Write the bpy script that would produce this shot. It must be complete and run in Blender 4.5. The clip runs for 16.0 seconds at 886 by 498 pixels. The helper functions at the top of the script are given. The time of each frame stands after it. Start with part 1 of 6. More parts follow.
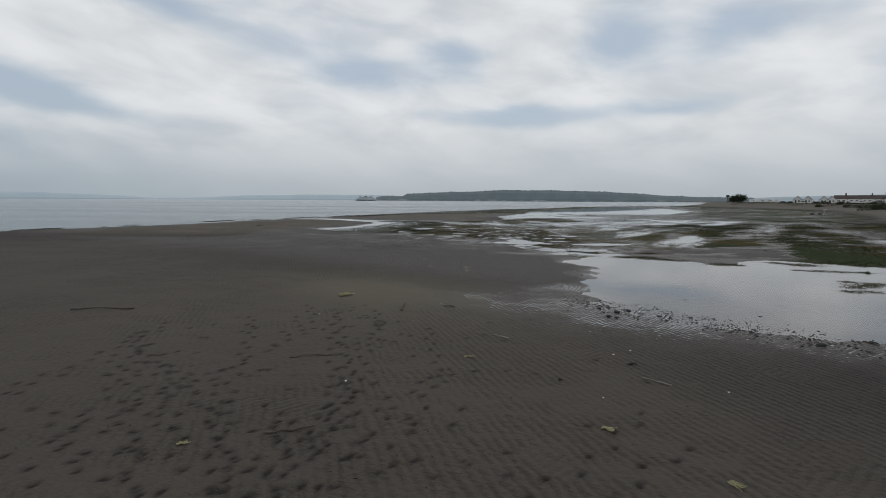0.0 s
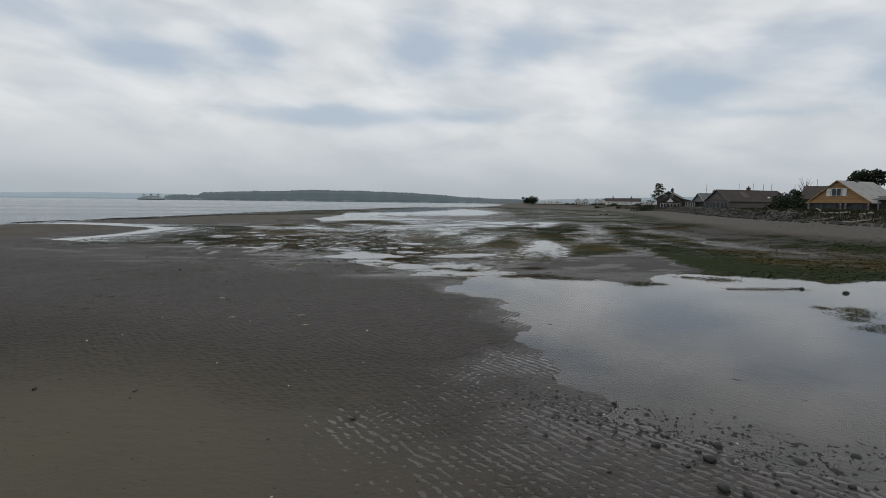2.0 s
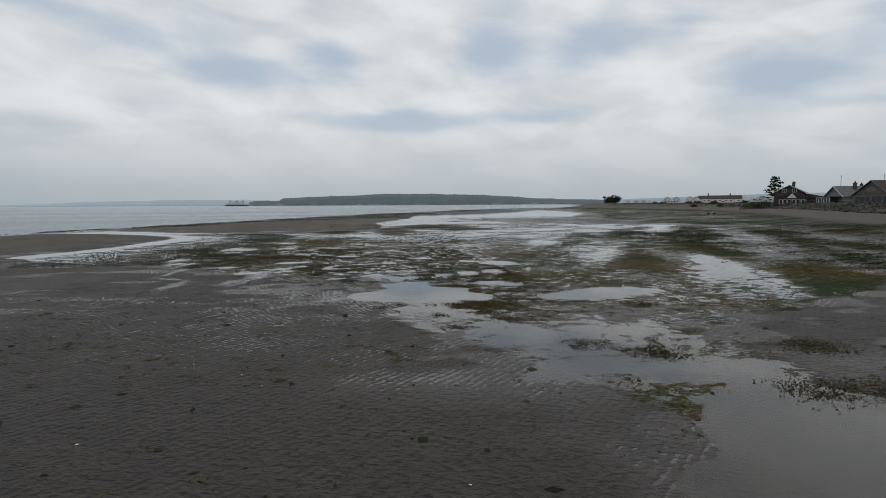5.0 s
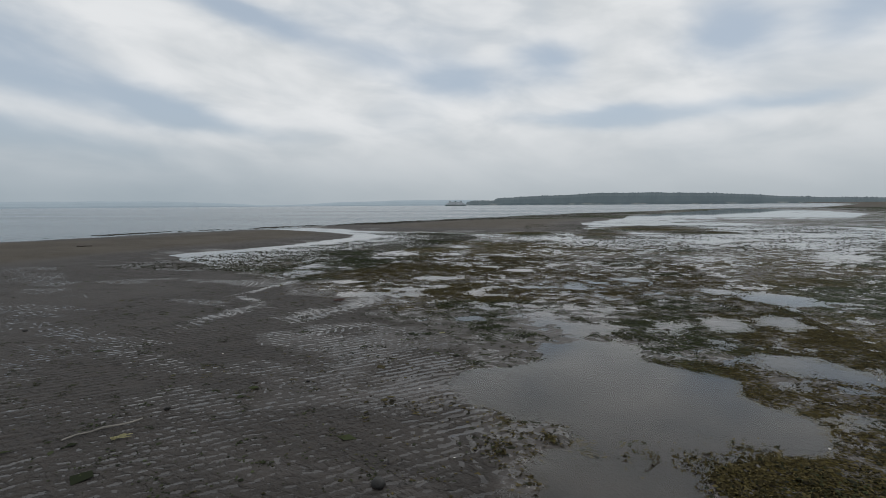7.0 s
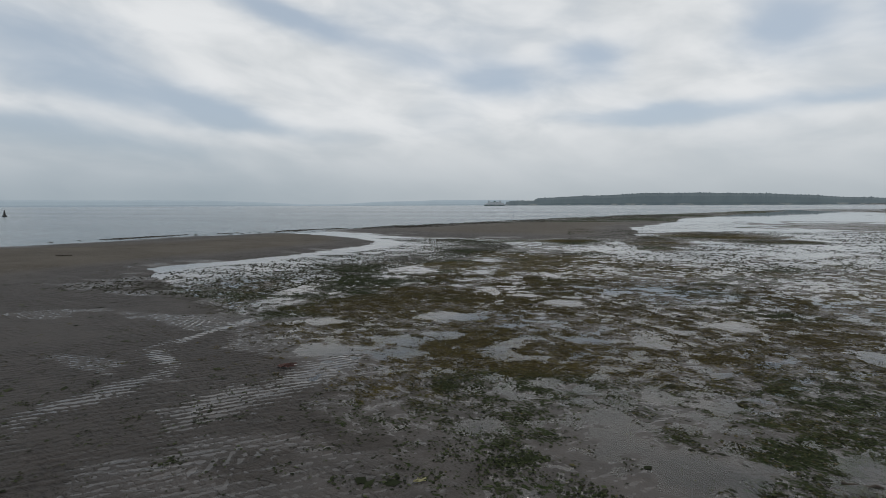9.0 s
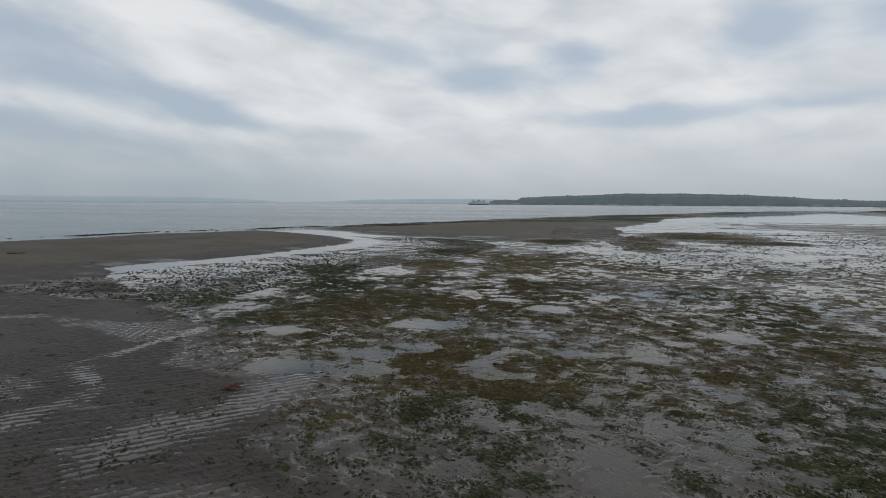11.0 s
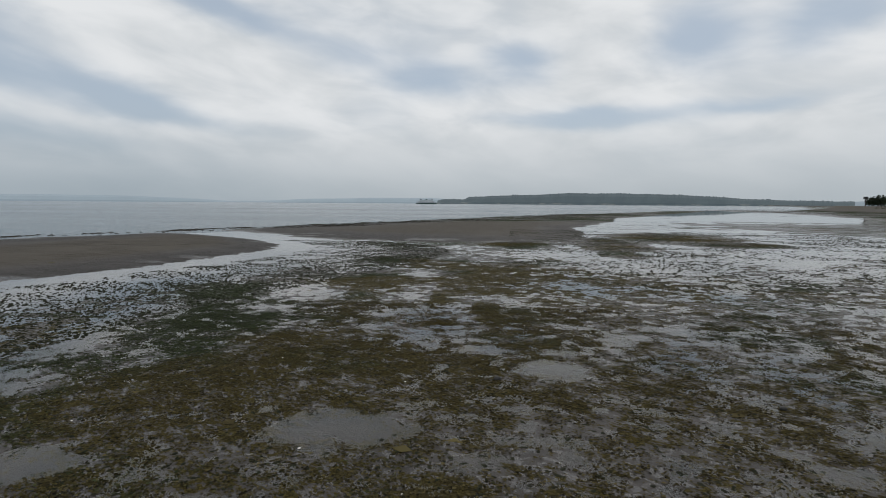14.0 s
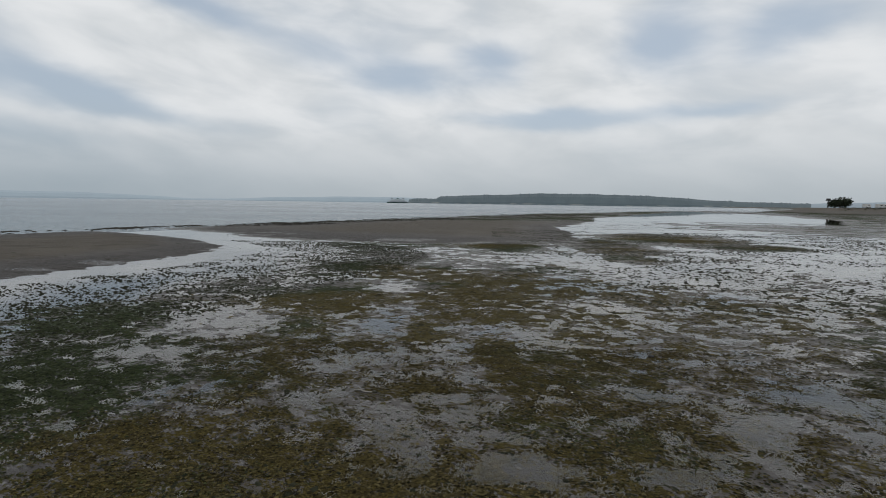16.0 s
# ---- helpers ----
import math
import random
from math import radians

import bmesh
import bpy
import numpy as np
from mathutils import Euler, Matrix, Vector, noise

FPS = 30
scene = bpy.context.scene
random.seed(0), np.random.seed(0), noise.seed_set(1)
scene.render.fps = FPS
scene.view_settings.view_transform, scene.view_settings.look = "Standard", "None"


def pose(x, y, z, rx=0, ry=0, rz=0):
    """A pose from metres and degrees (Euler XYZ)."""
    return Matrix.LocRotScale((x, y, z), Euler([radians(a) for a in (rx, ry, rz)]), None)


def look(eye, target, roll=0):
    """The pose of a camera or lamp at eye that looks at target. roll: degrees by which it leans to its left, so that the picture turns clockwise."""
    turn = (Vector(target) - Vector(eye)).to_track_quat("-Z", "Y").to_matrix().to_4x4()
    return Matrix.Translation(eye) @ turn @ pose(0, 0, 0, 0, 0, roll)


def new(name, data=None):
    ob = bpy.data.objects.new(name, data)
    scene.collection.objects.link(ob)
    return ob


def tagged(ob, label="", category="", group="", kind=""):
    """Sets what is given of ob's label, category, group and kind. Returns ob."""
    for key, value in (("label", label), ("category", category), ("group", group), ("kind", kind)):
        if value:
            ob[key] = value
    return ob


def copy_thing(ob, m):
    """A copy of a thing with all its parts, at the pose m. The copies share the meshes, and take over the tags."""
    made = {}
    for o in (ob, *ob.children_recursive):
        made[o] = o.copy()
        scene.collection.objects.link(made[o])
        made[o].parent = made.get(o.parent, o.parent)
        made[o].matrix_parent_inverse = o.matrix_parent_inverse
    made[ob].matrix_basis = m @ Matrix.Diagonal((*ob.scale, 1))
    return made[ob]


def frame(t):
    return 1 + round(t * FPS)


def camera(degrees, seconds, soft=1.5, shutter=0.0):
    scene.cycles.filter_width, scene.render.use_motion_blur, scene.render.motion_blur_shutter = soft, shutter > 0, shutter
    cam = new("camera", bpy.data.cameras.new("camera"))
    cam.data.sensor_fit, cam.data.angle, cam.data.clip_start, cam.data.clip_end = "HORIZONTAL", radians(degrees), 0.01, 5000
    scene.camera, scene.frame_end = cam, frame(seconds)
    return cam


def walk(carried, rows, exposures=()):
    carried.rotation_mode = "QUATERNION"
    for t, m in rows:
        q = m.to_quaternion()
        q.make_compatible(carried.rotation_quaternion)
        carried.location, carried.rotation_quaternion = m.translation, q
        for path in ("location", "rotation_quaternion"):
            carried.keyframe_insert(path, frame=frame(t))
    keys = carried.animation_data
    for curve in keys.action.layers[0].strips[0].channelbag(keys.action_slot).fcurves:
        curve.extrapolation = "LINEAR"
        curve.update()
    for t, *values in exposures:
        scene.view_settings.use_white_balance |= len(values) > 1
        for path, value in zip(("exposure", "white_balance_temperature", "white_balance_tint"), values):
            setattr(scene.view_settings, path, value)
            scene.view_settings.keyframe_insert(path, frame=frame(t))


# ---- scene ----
cam = camera(81.3, 16.0, soft=0.5)
PATH = [
    (0, (0.498, 2.327, 4.591), (0.465, 4.318, 4.402), 0.3),
    (0.5, (0.232, 5.967, 4.556), (0.186, 7.958, 4.367), 0.1),
    (1, (-0.008, 9.639, 4.526), (0.129, 11.625, 4.338), 0.2),
    (1.5, (-0.217, 13.297, 4.487), (0.117, 15.261, 4.301), 0.3),
    (2, (-0.077, 16.779, 4.464), (0.603, 18.651, 4.283), 0.7),
    (2.5, (0.167, 20.112, 4.463), (1.029, 21.908, 4.287), 0.8),
    (3, (0.797, 23.282, 4.47), (1.693, 25.062, 4.295), 0.7),
    (3.5, (1.615, 26.505, 4.416), (2.392, 28.34, 4.238), 0.5),
    (4, (2.605, 29.592, 4.339), (3.145, 31.509, 4.16), 0.2),
    (4.2, (2.995, 30.762, 4.32), (3.485, 32.693, 4.141), 0.0),
    (6.3, (6.448, 44.231, 3.614), (6.632, 46.215, 3.447), 0.3),
    (6.5, (6.661, 45.476, 3.614), (6.708, 47.469, 3.444), 0.0),
    (7, (6.913, 48.471, 3.592), (6.526, 50.425, 3.422), -0.4),
    (7.5, (6.851, 51.136, 3.659), (6.342, 53.063, 3.488), -0.3),
    (8, (6.608, 53.423, 3.752), (6.07, 55.341, 3.582), -0.3),
    (8.5, (6.429, 54.893, 3.827), (5.892, 56.812, 3.659), -0.3),
    (9, (6.362, 55.57, 3.979), (5.829, 57.49, 3.809), -0.2),
    (9.5, (6.327, 55.753, 4.021), (5.829, 57.682, 3.85), -0.1),
    (9.7, (6.332, 55.782, 4.019), (5.845, 57.714, 3.848), -0.0),
    (11.8, (5.787, 58.903, 3.872), (5.318, 60.839, 3.696), 0.3),
    (12, (5.661, 59.356, 3.867), (5.197, 61.294, 3.693), 0.2),
    (12.5, (5.357, 60.646, 3.878), (4.998, 62.606, 3.704), 0.4),
    (13, (5.099, 62.054, 3.866), (4.791, 64.022, 3.691), 0.4),
    (13.5, (4.842, 63.563, 3.822), (4.564, 65.536, 3.647), 0.4),
    (14, (4.604, 65.146, 3.769), (4.329, 67.12, 3.592), 0.4),
    (14.5, (4.359, 66.774, 3.682), (4.028, 68.738, 3.505), 0.4),
    (15, (4.049, 68.389, 3.593), (3.695, 70.349, 3.415), 0.4),
    (15.5, (3.7, 70.043, 3.484), (3.362, 72.007, 3.306), 0.5),
    (16, (3.327, 71.765, 3.408), (3.163, 73.751, 3.23), 0.8),
]
walk(cam, [(t, look(eye, target, roll)) for t, eye, target, roll in PATH])

# ---- world, sun and light ----
SUN_AZ, SUN_EL = 15.0, 52.0


class Nodes:
    """Short hand for building node trees."""

    def __init__(self, tree):
        self.tree = tree
        tree.nodes.clear()

    def add(self, kind, **values):
        node = self.tree.nodes.new(kind)
        for key, value in values.items():
            self.put(value, node.inputs[key])
        return node

    def link(self, a, b):
        self.tree.links.new(a, b)

    def put(self, value, socket):
        if isinstance(value, bpy.types.NodeSocket):
            self.link(value, socket)
        else:
            socket.default_value = value

    def math(self, op, a, b=0.0, c=None, clamp=False):
        node = self.add("ShaderNodeMath")
        node.operation, node.use_clamp = op, clamp
        self.put(a, node.inputs[0])
        self.put(b, node.inputs[1])
        if c is not None:
            self.put(c, node.inputs[2])
        return node.outputs[0]

    def ramp(self, value, lo, hi, a=0.0, b=1.0):
        node = self.add("ShaderNodeMapRange")
        node.interpolation_type = "SMOOTHSTEP"
        for v, s in zip((value, lo, hi, a, b), node.inputs[:5]):
            self.put(v, s)
        return node.outputs[0]

    def noise(self, vector, scale, detail=4.0, rough=0.55, warp=0.0):
        node = self.add("ShaderNodeTexNoise", Scale=scale, Detail=detail, Roughness=rough, Distortion=warp)
        if vector is not None:
            self.link(vector, node.inputs["Vector"])
        return node.outputs["Fac"]

    def mix(self, fac, a, b):
        node = self.add("ShaderNodeMix")
        node.data_type = "RGBA"
        self.put(fac, node.inputs[0])
        for v, s in ((a, node.inputs[6]), (b, node.inputs[7])):
            self.put((*v, 1) if isinstance(v, tuple) and len(v) == 3 else v, s)
        return node.outputs[2]

    def mapping(self, vector, scale=(1, 1, 1), rot=(0, 0, 0), loc=(0, 0, 0)):
        node = self.add("ShaderNodeMapping")
        self.link(vector, node.inputs["Vector"])
        node.inputs["Scale"].default_value = scale
        node.inputs["Rotation"].default_value = rot
        node.inputs["Location"].default_value = loc
        return node.outputs[0]

    def bump(self, height, strength, distance, normal=None):
        node = self.add("ShaderNodeBump", Strength=strength, Distance=distance)
        self.link(height, node.inputs["Height"])
        if normal is not None:
            self.link(normal, node.inputs["Normal"])
        return node.outputs[0]

    def attr(self, name):
        node = self.add("ShaderNodeAttribute")
        node.attribute_name = name
        return node.outputs["Fac"]


def build_world():
    world = bpy.data.worlds.new("overcast_sky")
    scene.world = world
    world.use_nodes = True
    n = Nodes(world.node_tree)
    out = n.add("ShaderNodeOutputWorld")
    bg = n.add("ShaderNodeBackground", Strength=1.0)
    n.link(bg.outputs[0], out.inputs["Surface"])
    sky = n.add("ShaderNodeTexSky")
    sky.sky_type, sky.sun_disc = "NISHITA", False
    sky.sun_elevation, sky.sun_rotation = radians(SUN_EL), radians(SUN_AZ)
    co = n.add("ShaderNodeTexCoord").outputs["Generated"]
    sep = n.add("ShaderNodeSeparateXYZ")
    n.link(co, sep.inputs[0])
    x, y, z = sep.outputs
    el = n.math("MULTIPLY", n.math("ARCSINE", z), 57.2958)
    az = n.math("MULTIPLY", n.math("ARCTAN2", x, y), 57.2958)
    # the cloud layer, drawn out sideways and leaning
    dome = n.add("ShaderNodeCombineXYZ")
    n.link(n.math("ADD", n.math("DIVIDE", az, 15.0), n.math("DIVIDE", el, 22.0)), dome.inputs[0])
    n.link(n.math("DIVIDE", el, 6.5), dome.inputs[1])
    dome = dome.outputs[0]
    big = n.noise(n.mapping(dome, (0.8, 0.7, 1), (0, 0, 0.25), (3.1, 1.7, 0)), 1.0, 3.0, 0.45, 0.3)
    fine = n.noise(n.mapping(dome, (1.6, 1.7, 1), (0, 0, 0.3)), 1.0, 4.0, 0.5, 0.3)
    cover = n.math("ADD", n.math("MULTIPLY", big, 0.42), n.math("ADD", n.math("MULTIPLY", fine, 0.32), 0.145))
    # the larger breaks in the cloud: azimuth, elevation, half width, half height, depth
    wx = n.math("MULTIPLY", n.math("SUBTRACT", n.noise(n.mapping(dome, (1.1, 1.1, 1), loc=(9, 4, 0)), 1.0, 4.0, 0.5), 0.5), 9.0)
    wy = n.math("MULTIPLY", n.math("SUBTRACT", n.noise(n.mapping(dome, (1.1, 1.1, 1), loc=(2, 8, 0)), 1.0, 4.0, 0.5), 0.5), 3.4)
    azw, elw = n.math("ADD", az, wx), n.math("ADD", el, wy)
    gap = None
    for a, e, w, h, d, lean in BREAKS + STREAKS:
        u = n.math("DIVIDE", n.math("SUBTRACT", azw, a), w)
        v = n.math("DIVIDE", n.math("ADD", n.math("SUBTRACT", elw, e), n.math("MULTIPLY", n.math("SUBTRACT", az, a), lean)), h)
        r = n.math("ADD", n.math("MULTIPLY", u, u), n.math("MULTIPLY", v, v))
        g = n.math("MULTIPLY", n.math("EXPONENT", n.math("MULTIPLY", r, -1.0)), d)
        gap = g if gap is None else n.math("ADD", gap, g)
    cover = n.math("SUBTRACT", cover, n.math("MULTIPLY", gap, 0.36))
    thick = n.ramp(cover, 0.14, 0.56)
    bluish = n.mix(0.80, sky.outputs[0], (4.9, 5.7, 6.6))
    blue = n.add("ShaderNodeVectorMath")
    blue.operation = "SCALE"
    n.link(bluish, blue.inputs[0])
    blue.inputs["Scale"].default_value = 0.088
    white = n.mix(n.ramp(fine, 0.25, 0.7), (0.600, 0.632, 0.657), (0.765, 0.783, 0.800))
    clouds = n.mix(thick, blue.outputs[0], white)
    # grey murk towards the horizon
    murk = n.ramp(el, 1.0, 10.0, 1.0, 0.0)
    lower = n.ramp(el, -0.5, 4.0)
    west = n.ramp(az, -8.0, -45.0)
    murk_colour = n.mix(west, n.mix(lower, (0.375, 0.425, 0.46), (0.465, 0.51, 0.545)), n.mix(lower, (0.28, 0.342, 0.388), (0.345, 0.405, 0.455)))
    colour = n.mix(n.math("MULTIPLY", murk, 0.85), clouds, murk_colour)
    n.link(colour, bg.inputs["Color"])


BREAKS = [
    (-9.8, 12.9, 5.5, 2.0, 0.9, 0.0), (0.6, 14.6, 4.0, 1.9, 0.8, 0.0), (-18.0, 14.8, 4.0, 1.4, 0.4, 0.0), (18.0, 16.2, 4.8, 3.0, 0.9, 0.0), (28.8, 15.8, 4.6, 2.8, 1.0, 0.0), (8.0, 8.9, 9.0, 0.9, 1.0, 0.0), (21.5, 9.4, 6.0, 0.7, 0.7, 0.0),
    (36.5, 17.5, 3.0, 2.0, 0.5, 0.0), (44.0, 11.2, 6.5, 1.8, 0.9, 0.0), (54.0, 14.5, 5.0, 1.8, 0.8, 0.0), (61.5, 11.0, 4.0, 3.0, 0.8, 0.0), (50.0, 8.8, 6.0, 0.7, 0.5, 0.0),
]
STREAKS = [
    (-46.0, 10.6, 11.0, 1.8, 0.9, 0.16), (-36.0, 8.6, 6.0, 1.2, 0.8, 0.14), (-53.0, 15.0, 6.0, 2.2, 0.8, 0.2), (-29.0, 17.6, 8.0, 1.5, 0.7, 0.22), (-52.0, 6.4, 12.0, 1.5, 0.9, 0.1), (-36.0, 20.0, 9.0, 1.6, 0.6, 0.22),
]
build_world()
sun = new("sun", bpy.data.lights.new("sun", "SUN"))
sun.data.energy, sun.data.angle, sun.data.color = 0.6, radians(25), (1.0, 0.96, 0.9)
sun.matrix_world = look((0, 0, 0), (-math.sin(radians(SUN_AZ)) * math.cos(radians(SUN_EL)), -math.cos(radians(SUN_AZ)) * math.cos(radians(SUN_EL)), -math.sin(radians(SUN_EL))))


# ---- materials ----
def material(name):
    mat = bpy.data.materials.new(name)
    mat.use_nodes = True
    n = Nodes(mat.node_tree)
    out = n.add("ShaderNodeOutputMaterial")
    bsdf = n.add("ShaderNodeBsdfPrincipled")
    n.link(bsdf.outputs[0], out.inputs["Surface"])
    return mat, n, bsdf


def plain(name, lo, hi, rough=0.7, scale=3.0, bump=0.0, metal=0.0, vary=0.0, stretch=(1, 1, 1)):
    """A weathered paint-like surface: two scales of noise between two colours."""
    mat, n, bsdf = material(name)
    co = n.mapping(n.add("ShaderNodeTexCoord").outputs["Object"], stretch)
    a, b = n.noise(co, scale, 5.0, 0.6), n.noise(co, scale * 9, 4.0, 0.6)
    f = n.math("ADD", n.math("MULTIPLY", a, 0.6), n.math("MULTIPLY", b, 0.4))
    f = n.ramp(f, 0.32, 0.68)
    if vary:
        rnd = n.add("ShaderNodeObjectInfo").outputs["Random"]
        f = n.math("ADD", n.math("MULTIPLY", f, 1 - vary), n.math("MULTIPLY", rnd, vary))
    n.link(n.mix(f, lo, hi), bsdf.inputs["Base Color"])
    bsdf.inputs["Roughness"].default_value = rough
    bsdf.inputs["Metallic"].default_value = metal
    if bump:
        n.link(n.bump(b, 0.6, bump), bsdf.inputs["Normal"])
    return mat


def ground_material():
    mat, n, bsdf = material("tidal_flat")
    co = n.add("ShaderNodeTexCoord").outputs["Object"]
    algae, hue, wet, ripple, beach, pale, dried, trough = (n.attr(k) for k in ("algae", "hue", "wet", "ripple", "beach", "pale", "dry", "trough"))
    soak, silt = n.attr("soak"), n.attr("silt")
    broad, mid, grain, speck = n.noise(co, 0.12, 4), n.noise(co, 1.1, 5, 0.6), n.noise(co, 9.0, 5, 0.65), n.noise(co, 42.0, 3, 0.6)
    drift = n.mapping(n.mapping(co, rot=(0, 0, 0.6)), (0.75, 1.25, 1))
    pits = n.noise(drift, 4.0, 4, 0.6)
    crumb = n.noise(drift, 11.0, 5, 0.68)
    sand = n.mix(n.ramp(broad, 0.35, 0.65), (0.0270, 0.0243, 0.0220), (0.0380, 0.0337, 0.0298))
    sand = n.mix(n.ramp(mid, 0.3, 0.75, 0.0, 0.5), sand, (0.034, 0.029, 0.026))
    sand = n.mix(n.ramp(grain, 0.48, 0.75, 0.0, 0.45), sand, (0.060, 0.053, 0.045))
    sand = n.mix(n.ramp(speck, 0.55, 0.66, 0.0, 0.85), sand, (0.012, 0.010, 0.009))
    # fine short-crested ripples, their shading painted in as dark troughs and pale crests
    sep = n.add("ShaderNodeSeparateXYZ")
    n.link(co, sep.inputs[0])
    sway = n.noise(co, 1.3, 3, 0.55)
    waves = []
    for ax, ay, length in ((0.95, 0.31, 0.22), (-0.66, 0.75, 0.20)):
        phase = n.math("ADD", n.math("ADD", n.math("MULTIPLY", sep.outputs[0], ax / length), n.math("MULTIPLY", sep.outputs[1], ay / length)), n.math("MULTIPLY", sway, 1.3))
        waves.append(n.math("SINE", n.math("MULTIPLY", phase, 2 * math.pi)))
    which = n.ramp(n.math("ADD", n.noise(co, 0.35, 3, 0.6), n.ramp(sep.outputs[1], 20.0, 50.0, 0.12, -0.12)), 0.44, 0.56)
    wave = n.math("ADD", n.math("MULTIPLY", waves[0], which), n.math("MULTIPLY", waves[1], n.math("SUBTRACT", 1.0, which)))
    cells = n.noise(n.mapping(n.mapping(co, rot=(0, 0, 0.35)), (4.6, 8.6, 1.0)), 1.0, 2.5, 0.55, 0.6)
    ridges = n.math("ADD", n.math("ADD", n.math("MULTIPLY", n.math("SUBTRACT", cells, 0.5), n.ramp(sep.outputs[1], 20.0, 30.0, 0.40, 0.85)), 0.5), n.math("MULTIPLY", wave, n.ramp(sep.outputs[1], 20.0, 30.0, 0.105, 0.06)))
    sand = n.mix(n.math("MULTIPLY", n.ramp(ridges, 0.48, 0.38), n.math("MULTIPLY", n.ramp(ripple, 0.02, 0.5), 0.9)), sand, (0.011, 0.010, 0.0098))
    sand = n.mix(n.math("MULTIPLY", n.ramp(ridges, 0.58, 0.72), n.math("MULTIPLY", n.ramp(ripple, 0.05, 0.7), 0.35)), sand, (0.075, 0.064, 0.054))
    sand = n.mix(n.math("MULTIPLY", pale, 0.55), sand, (0.098, 0.088, 0.056))
    sand = n.mix(n.math("MULTIPLY", dried, 0.6), sand, (0.115, 0.100, 0.080))
    # ripple troughs and footprints coloured darker, for wet silt and for shade
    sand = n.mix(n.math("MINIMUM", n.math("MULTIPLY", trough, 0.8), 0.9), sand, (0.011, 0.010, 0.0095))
    dry = n.mix(n.ramp(grain, 0.3, 0.7), (0.050, 0.046, 0.041), (0.092, 0.084, 0.075))
    sand = n.mix(beach, sand, dry)
    mud = n.mix(n.ramp(mid, 0.35, 0.65), (0.030, 0.0248, 0.0225), (0.047, 0.0385, 0.0345))
    sand = n.mix(n.math("MULTIPLY", wet, 0.75, clamp=True), sand, mud)
    sand = n.mix(n.math("MULTIPLY", silt, 0.85), sand, n.mix(n.ramp(mid, 0.35, 0.65), (0.010, 0.009, 0.0085), (0.018, 0.016, 0.014)))
    green = n.mix(n.ramp(speck, 0.35, 0.7), (0.014, 0.020, 0.009), (0.042, 0.054, 0.022))
    brown = n.mix(n.ramp(speck, 0.35, 0.7), (0.024, 0.020, 0.008), (0.092, 0.074, 0.024))
    weed = n.mix(n.ramp(n.math("ADD", hue, n.math("MULTIPLY", n.math("SUBTRACT", mid, 0.5), 0.8)), 0.35, 0.7), green, brown)
    patchy = n.math("ADD", n.math("MULTIPLY", n.math("SUBTRACT", crumb, 0.5), 2.8), n.math("MULTIPLY", n.math("SUBTRACT", pits, 0.5), 1.4))
    cover = n.ramp(n.math("ADD", algae, patchy), 0.58, 0.64)
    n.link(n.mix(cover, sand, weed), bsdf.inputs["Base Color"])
    # a film of water lies in the troughs and hollows of the wet sand
    hollow = n.math("ADD", trough, n.math("MULTIPLY", n.ramp(pits, 0.52, 0.38), n.ramp(algae, 0.05, 0.2)))
    film = n.math("MULTIPLY", n.ramp(n.math("MULTIPLY", hollow, n.math("MULTIPLY", wet, n.ramp(n.noise(co, 0.33, 3), 0.40, 0.56, 0.35, 1.0))), 0.20, 0.44), n.math("SUBTRACT", 1.0, cover))
    swell = n.math("ADD", n.math("MULTIPLY", wave, 0.26), n.math("MULTIPLY", n.math("SUBTRACT", cells, 0.5), 1.5))
    laps = n.math("MULTIPLY", n.ramp(n.math("SUBTRACT", soak, swell), 0.44, 0.58), n.math("MULTIPLY", n.ramp(soak, 0.02, 0.12), n.math("SUBTRACT", 1.0, cover)))
    rough = n.math("SUBTRACT", 0.84, n.math("MULTIPLY", wet, 0.36, clamp=True))
    rough = n.math("SUBTRACT", rough, n.math("MULTIPLY", film, 0.28))
    n.link(n.math("ADD", n.math("MULTIPLY", rough, n.math("SUBTRACT", 1.0, laps)), n.math("MULTIPLY", laps, 0.10)), bsdf.inputs["Roughness"])
    gloss = n.math("MULTIPLY", n.math("ADD", n.ramp(film, 0.0, 1.0, 0.13, 0.42), n.math("MULTIPLY", wet, 0.14)), n.math("SUBTRACT", 1.0, n.math("MULTIPLY", cover, 0.97)))
    n.link(n.math("ADD", gloss, n.math("MULTIPLY", laps, 0.16)), bsdf.inputs["Specular IOR Level"])
    # still water levels the relief under it
    level = n.math("SUBTRACT", 1.0, n.math("MULTIPLY", laps, 0.97))
    b2 = n.bump(n.math("ADD", n.math("MULTIPLY", grain, 0.7), n.math("MULTIPLY", pits, 1.2)), n.math("MULTIPLY", level, 0.9), 0.045)
    b2 = n.bump(ridges, n.math("MULTIPLY", level, n.ramp(ripple, 0.02, 0.5, 0.0, 1.0)), 0.14, b2)
    n.link(n.bump(speck, n.math("MULTIPLY", level, n.ramp(algae, 0.2, 0.7, 0.35, 0.9)), 0.02, b2), bsdf.inputs["Normal"])
    return mat


